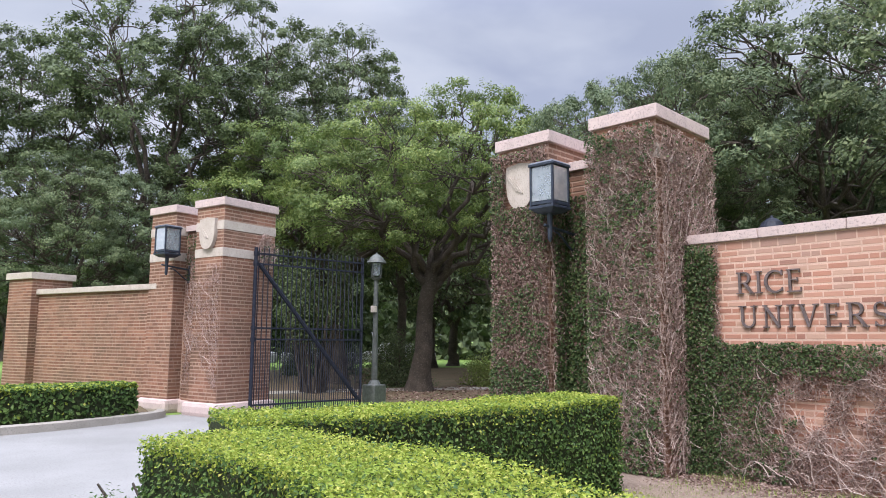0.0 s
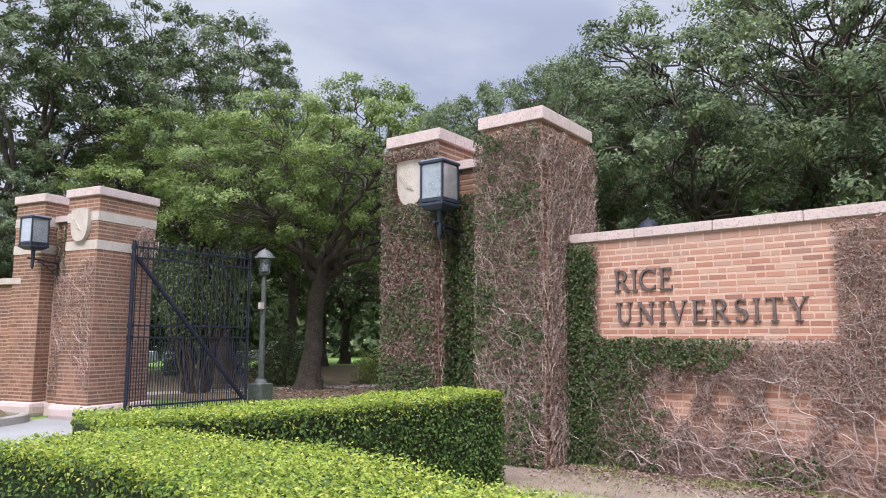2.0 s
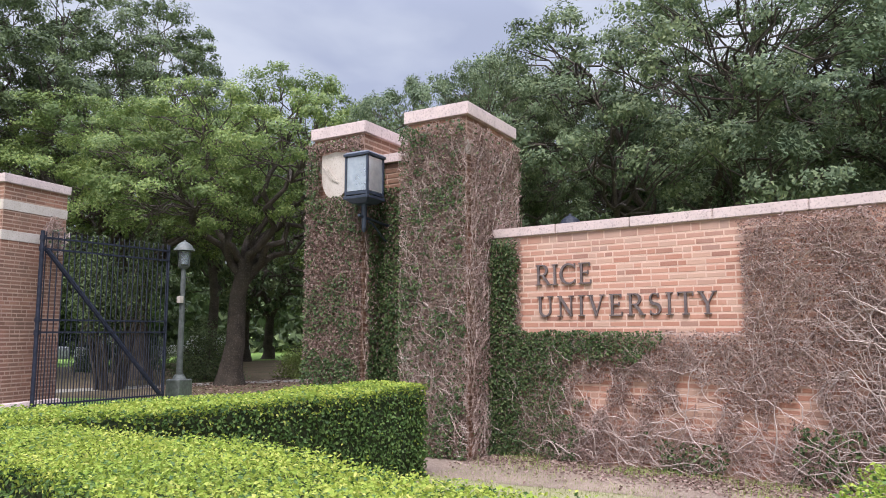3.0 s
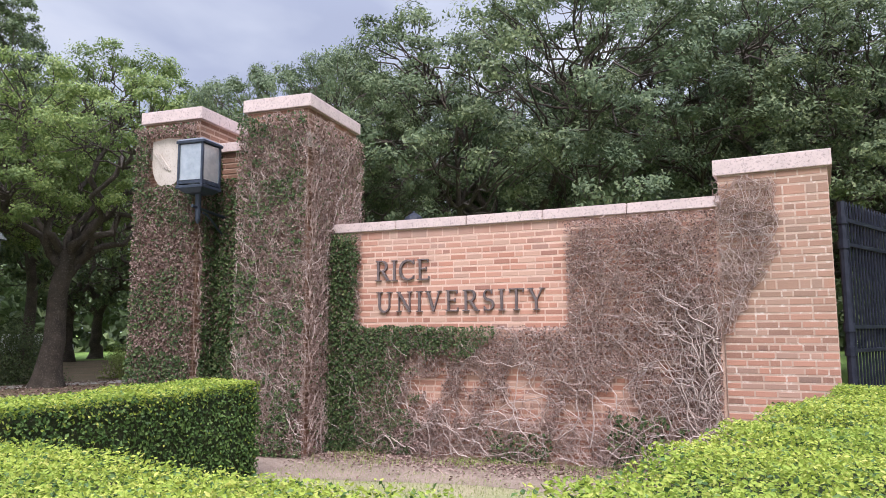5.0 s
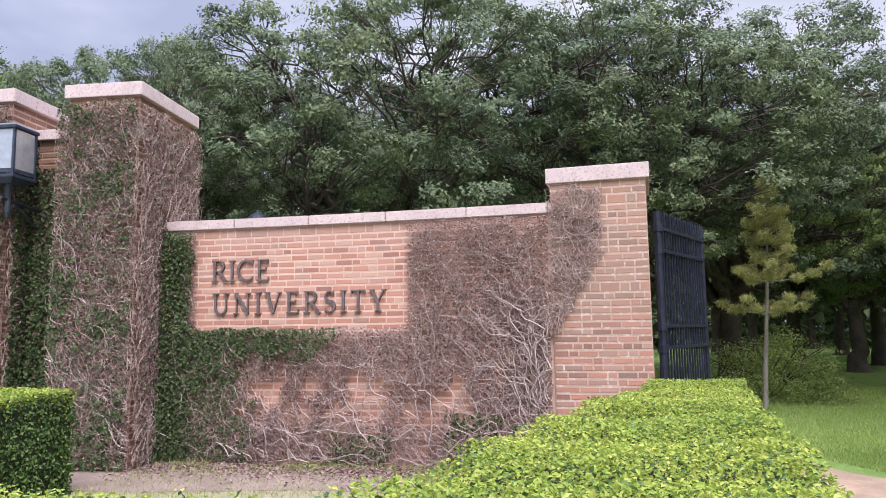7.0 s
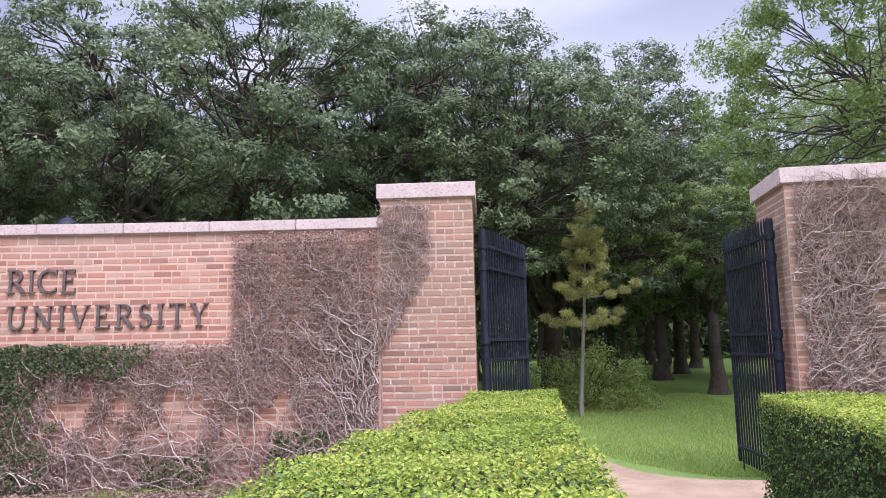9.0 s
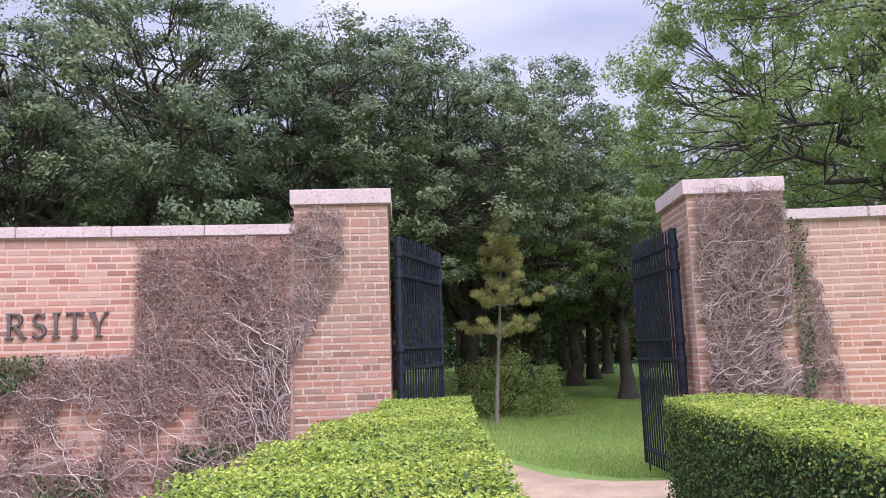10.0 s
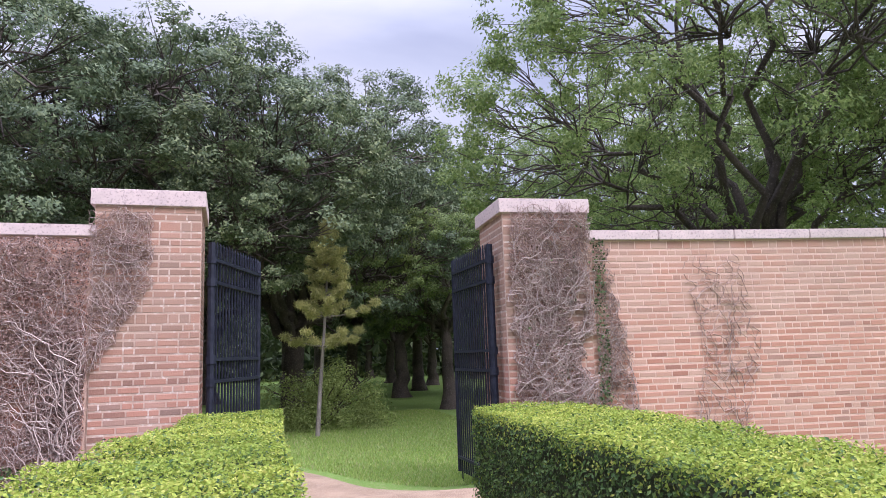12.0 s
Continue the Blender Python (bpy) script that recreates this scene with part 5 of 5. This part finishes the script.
ivy("dead vine tuft at the top hinge of the main gate", to_face(LP_M, True), (0.75, 1.4, 2.9, 3.95), 78, lambda s, z: (np.hypot((s - 1.12) / 0.3, (z - 3.5) / 0.42) < 1 + wob(s, z, 0.2)), 700, 40, 500, lambda s, z: 0.15 + 0 * s, 0.05, 0.006, 0.9, 0.14, 0.5)

# ---- brickwork ----
def brick_template(L, H=0.066, D=0.03, c=0.0016):
    """A brick's face with softened edges, centred on its front."""
    x, z = L / 2, H / 2
    V = [(-x, D, -z), (x, D, -z), (x, D, z), (-x, D, z), (-x, c, -z), (x, c, -z), (x, c, z), (-x, c, z),
         (-x + c, 0, -z + c), (x - c, 0, -z + c), (x - c, 0, z - c), (-x + c, 0, z - c)]
    F = []
    for a in (0, 4):
        F += [(a + i, a + (i + 1) % 4, a + 4 + (i + 1) % 4, a + 4 + i) for i in range(4)]
    F.append((8, 9, 10, 11))
    return np.array(V), np.array(F)


def courses(z0, z1, tall=()):
    """Course heights counted from the top; tall ones are bricks on edge."""
    out, z, i = [], z1, 0
    while z > z0:
        h = 0.115 if i in tall else COURSE
        out.append((z - h / 2, h))
        z -= h
        i += 1
    return out


def lay(rng, w, z0, z1, tall=(), joint=(0.013, 0.026), long_share=0.66):
    """Bricks on a face of width w: centre, course, length and height."""
    for z, h in courses(z0, z1, tall):
        x, first = 0.0, True
        while x < w - 0.03:
            L = STRETCH if rng.uniform() < long_share else STRETCH / 2
            if first:
                L = STRETCH * rng.choice((0.3, 0.5, 0.72, 1.0))
            first = False
            L = min(L, w - x)
            if w - x - L < 0.06:
                L = w - x
            yield x + L / 2, z, L - joint[0], h - joint[1] * rng.uniform(0.85, 1.15)
            x += L


MESHES = {}


def brick_mesh(L, H, mat):
    key = (round(L, 3), round(H, 3), mat.name)
    if key not in MESHES:
        V, F = brick_template(key[0], key[1])
        MESHES[key] = quad_mesh("brick", V, F)
        MESHES[key].materials.append(mat)
    return MESHES[key]


def brickwork(parent, pose_at, w, z0, z1, mat, seed, pick=None, tall=(), limit=300, **bond):
    """Bricks over a face: those that pick() names are parts of their own, the rest one mesh. pose_at(x): frame whose y points inwards."""
    rng = R(seed)
    Vs, Fs, o, count = [], [], 0, 0
    off = parent.location
    for x, z, L, H in lay(rng, w, z0, z1, tall, **bond):
        m = pose_at(x) @ Matrix.Translation((0, rng.uniform(-0.0012, 0.0012), z)) @ Matrix.Rotation(rng.normal() * 0.004, 4, "Y")
        if pick and count < limit and pick(x, z):
            ob = new("brick", brick_mesh(L, H, mat))
            ob.parent = parent
            ob.matrix_basis = Matrix.Translation(-off) @ m
            count += 1
        else:
            V, F = brick_template(L, H)
            A = np.array(m)
            Vs.append(V @ A[:3, :3].T + A[:3, 3])
            Fs.append(F + o)
            o += len(V)
    if Vs:
        ob = mesh_ob("brickwork", quad_mesh("brickwork", np.concatenate(Vs), np.concatenate(Fs)), mat, parent)
        ob["kind"] = "stuff"


def arc_pose(y_start):
    return lambda x: arc_frame(y_start - x, RF + 0.03)


def face_pose(m, x0, y0=0.0):
    """Front faces: x grows from x0 along the face."""
    return lambda x: m @ Matrix.Translation((x0 + x, y0, 0))


def side_pose(m, x0, y0, turn):
    q = m @ Matrix.Translation((x0, y0, 0)) @ Matrix.Rotation(radians(turn), 4, "Z")
    return lambda x: q @ Matrix.Translation((x, 0, 0))


brickwork(W1, arc_pose(5.1), 4.96, 0.0, TOP - 0.125, M_brick_sign, 81, lambda x, z: 0.6 < x < 3.35 and z > 1.55, (0,))
brickwork(W2, arc_pose(-5.36), 8.9, 0.0, TOP - 0.125, M_brick_wall, 82, lambda x, z: 0.6 < x < 3.6 and z > 1.0, (0,))
for (pier, m, w, dep), seed in ((PIER1, 83), (PIER2, 84)):
    brickwork(pier, face_pose(m, -w / 2 - 0.0), w, 0.0, CAP - 0.172, M_brick_pier, seed, lambda x, z: z > 0.5, (2, 14), joint=(0.016, 0.024), long_share=0.55)
    brickwork(pier, side_pose(m, w / 2, 0.02, 90), dep - 0.06, 0.0, CAP - 0.172, M_brick_pier, seed + 10, joint=(0.016, 0.024), long_share=0.55)
    brickwork(pier, side_pose(m, -w / 2, dep - 0.04, -90), dep - 0.06, 0.0, CAP - 0.172, M_brick_pier, seed + 20, joint=(0.016, 0.024), long_share=0.55)
for (t, m), seed in ((RP, 85), (LP, 87)):
    for c in (0.0, PW + PG):
        brickwork(t, face_pose(m, c + 0.035, 0.035), PW - 0.07, 0.25 if seed == 87 else 0.0, PTOP - 0.172, M_brick_dark, seed)
        brickwork(t, side_pose(m, c + 0.035, PD - 0.04, -90), PD - 0.08, 0.25 if seed == 87 else 0.0, PTOP - 0.172, M_brick_dark, seed + 1)
    brickwork(t, face_pose(m, PW, 0.34), PG, 0.25, 4.02, M_brick_dark, seed + 2)
brickwork(W3, face_pose(LW_M, 0.0, 0.45), LWLEN, 0.0, 2.72, M_brick_dark, 89)
brickwork(FP, face_pose(FP_M, 0.05, 0.05), 1.1, 0.0, 3.13, M_brick_dark, 90)
brickwork(FP, side_pose(FP_M, 0.05, 1.15, -90), 1.1, 0.0, 3.13, M_brick_dark, 91)

# ---- loose leaves and grass ----
def scatter(name, label, category, n, pts_of, mat, length, width, seed, upright):
    rng = R(seed)
    x, y = pts_of(rng, n)
    n = len(x)
    z = np.array([gz(a, b) for a, b in zip(x, y)])
    if upright:
        h = length * rng.uniform(0.5, 1.3, n)
        a = rng.uniform(0, 2 * math.pi, n)
        b = np.stack([np.cos(a), np.sin(a), 0 * a], 1) * width / 2
        P = np.stack([x, y, z], 1)
        tip = P + np.stack([rng.normal(size=n) * h * 0.4, rng.normal(size=n) * h * 0.4, h], 1)
        V = np.stack([P - b, P + b, tip], 1).reshape(-1, 3)
        F = np.arange(3 * n).reshape(-1, 3)
    else:
        C = np.stack([x, y, z + 0.012 + rng.uniform(0, 0.012, n)], 1)
        V, F = leaf_quads(C, unit(np.array([0, 0, 1.0]) + rng.normal(size=(n, 3)) * 0.3), length * rng.uniform(0.6, 1.3, n), width * rng.uniform(0.6, 1.3, n), rng)
    return tagged(mesh_ob(name, quad_mesh(name, V, F), mat), label, category, kind="stuff")


def by_wall(rng, n):
    y = rng.uniform(0.2, 5.0, n)
    d = np.abs(rng.normal(size=n)) * 0.45 + 0.03
    a = np.arcsin((y - CY) / RF)
    return CX + (RF - d) * np.cos(a), CY + (RF - d) * np.sin(a)


M_blade_dry = leaf_mat("worn_grass_blade", [(0, (0.16, 0.2, 0.07)), (0.5, (0.25, 0.28, 0.1)), (1, (0.4, 0.36, 0.22))], 0.3, 0.6)
M_blade = leaf_mat("grass_blade", [(0, (0.19, 0.285, 0.06)), (0.5, (0.28, 0.395, 0.085)), (0.8, (0.37, 0.42, 0.13)), (1, (0.47, 0.42, 0.24))], 0.3, 0.6)
scatter("dead_leaves", "dry brown leaves along the foot of the sign wall", "leaves", 4200, by_wall, M_ivy_dry, 0.045, 0.028, 91, False)
scatter("dead_leaves", "dry brown leaves scattered under the oak", "leaves", 2500, lambda r, n: (r.uniform(8.8, 16, n), r.uniform(13.8, 20, n)), M_ivy_dry, 0.1, 0.06, 92, False)
scatter("grass", "short grass before the bare soil of the sign wall", "grass", 16000, lambda r, n: (r.uniform(2.6, 6.5, n), r.uniform(-0.4, 4.6, n)), M_blade_dry, 0.035, 0.006, 93, True)


def wall_foot(r, n):
    x, y = by_wall(r, n)
    keep = patch(x, y, 6.0, 3.0) > 0.55
    return x[keep], y[keep]


scatter("grass", "small green tufts at the foot of the sign wall", "grass", 2600, wall_foot, M_blade, 0.08, 0.007, 95, True)


def lawn_points(r, n):
    x = 9.2 + 13 * r.uniform(0, 1, n) ** 1.35
    y = r.uniform(-6.5, 1.5, n)
    edge = np.interp(x, [8.97, 9.54, 10.15, 10.96, 11.9, 13.2, 14.2], [-4.0, -3.3, -2.81, -2.47, -1.9, -0.6, 2.0])
    keep = (y < edge - 0.05) & (np.abs(y + 3.4) < 1.3 + (x - 9) * 0.3)
    return x[keep], y[keep]


scatter("grass", "mown lawn behind the small gate", "grass", 130000, lawn_points, M_blade, 0.05, 0.011, 94, True)
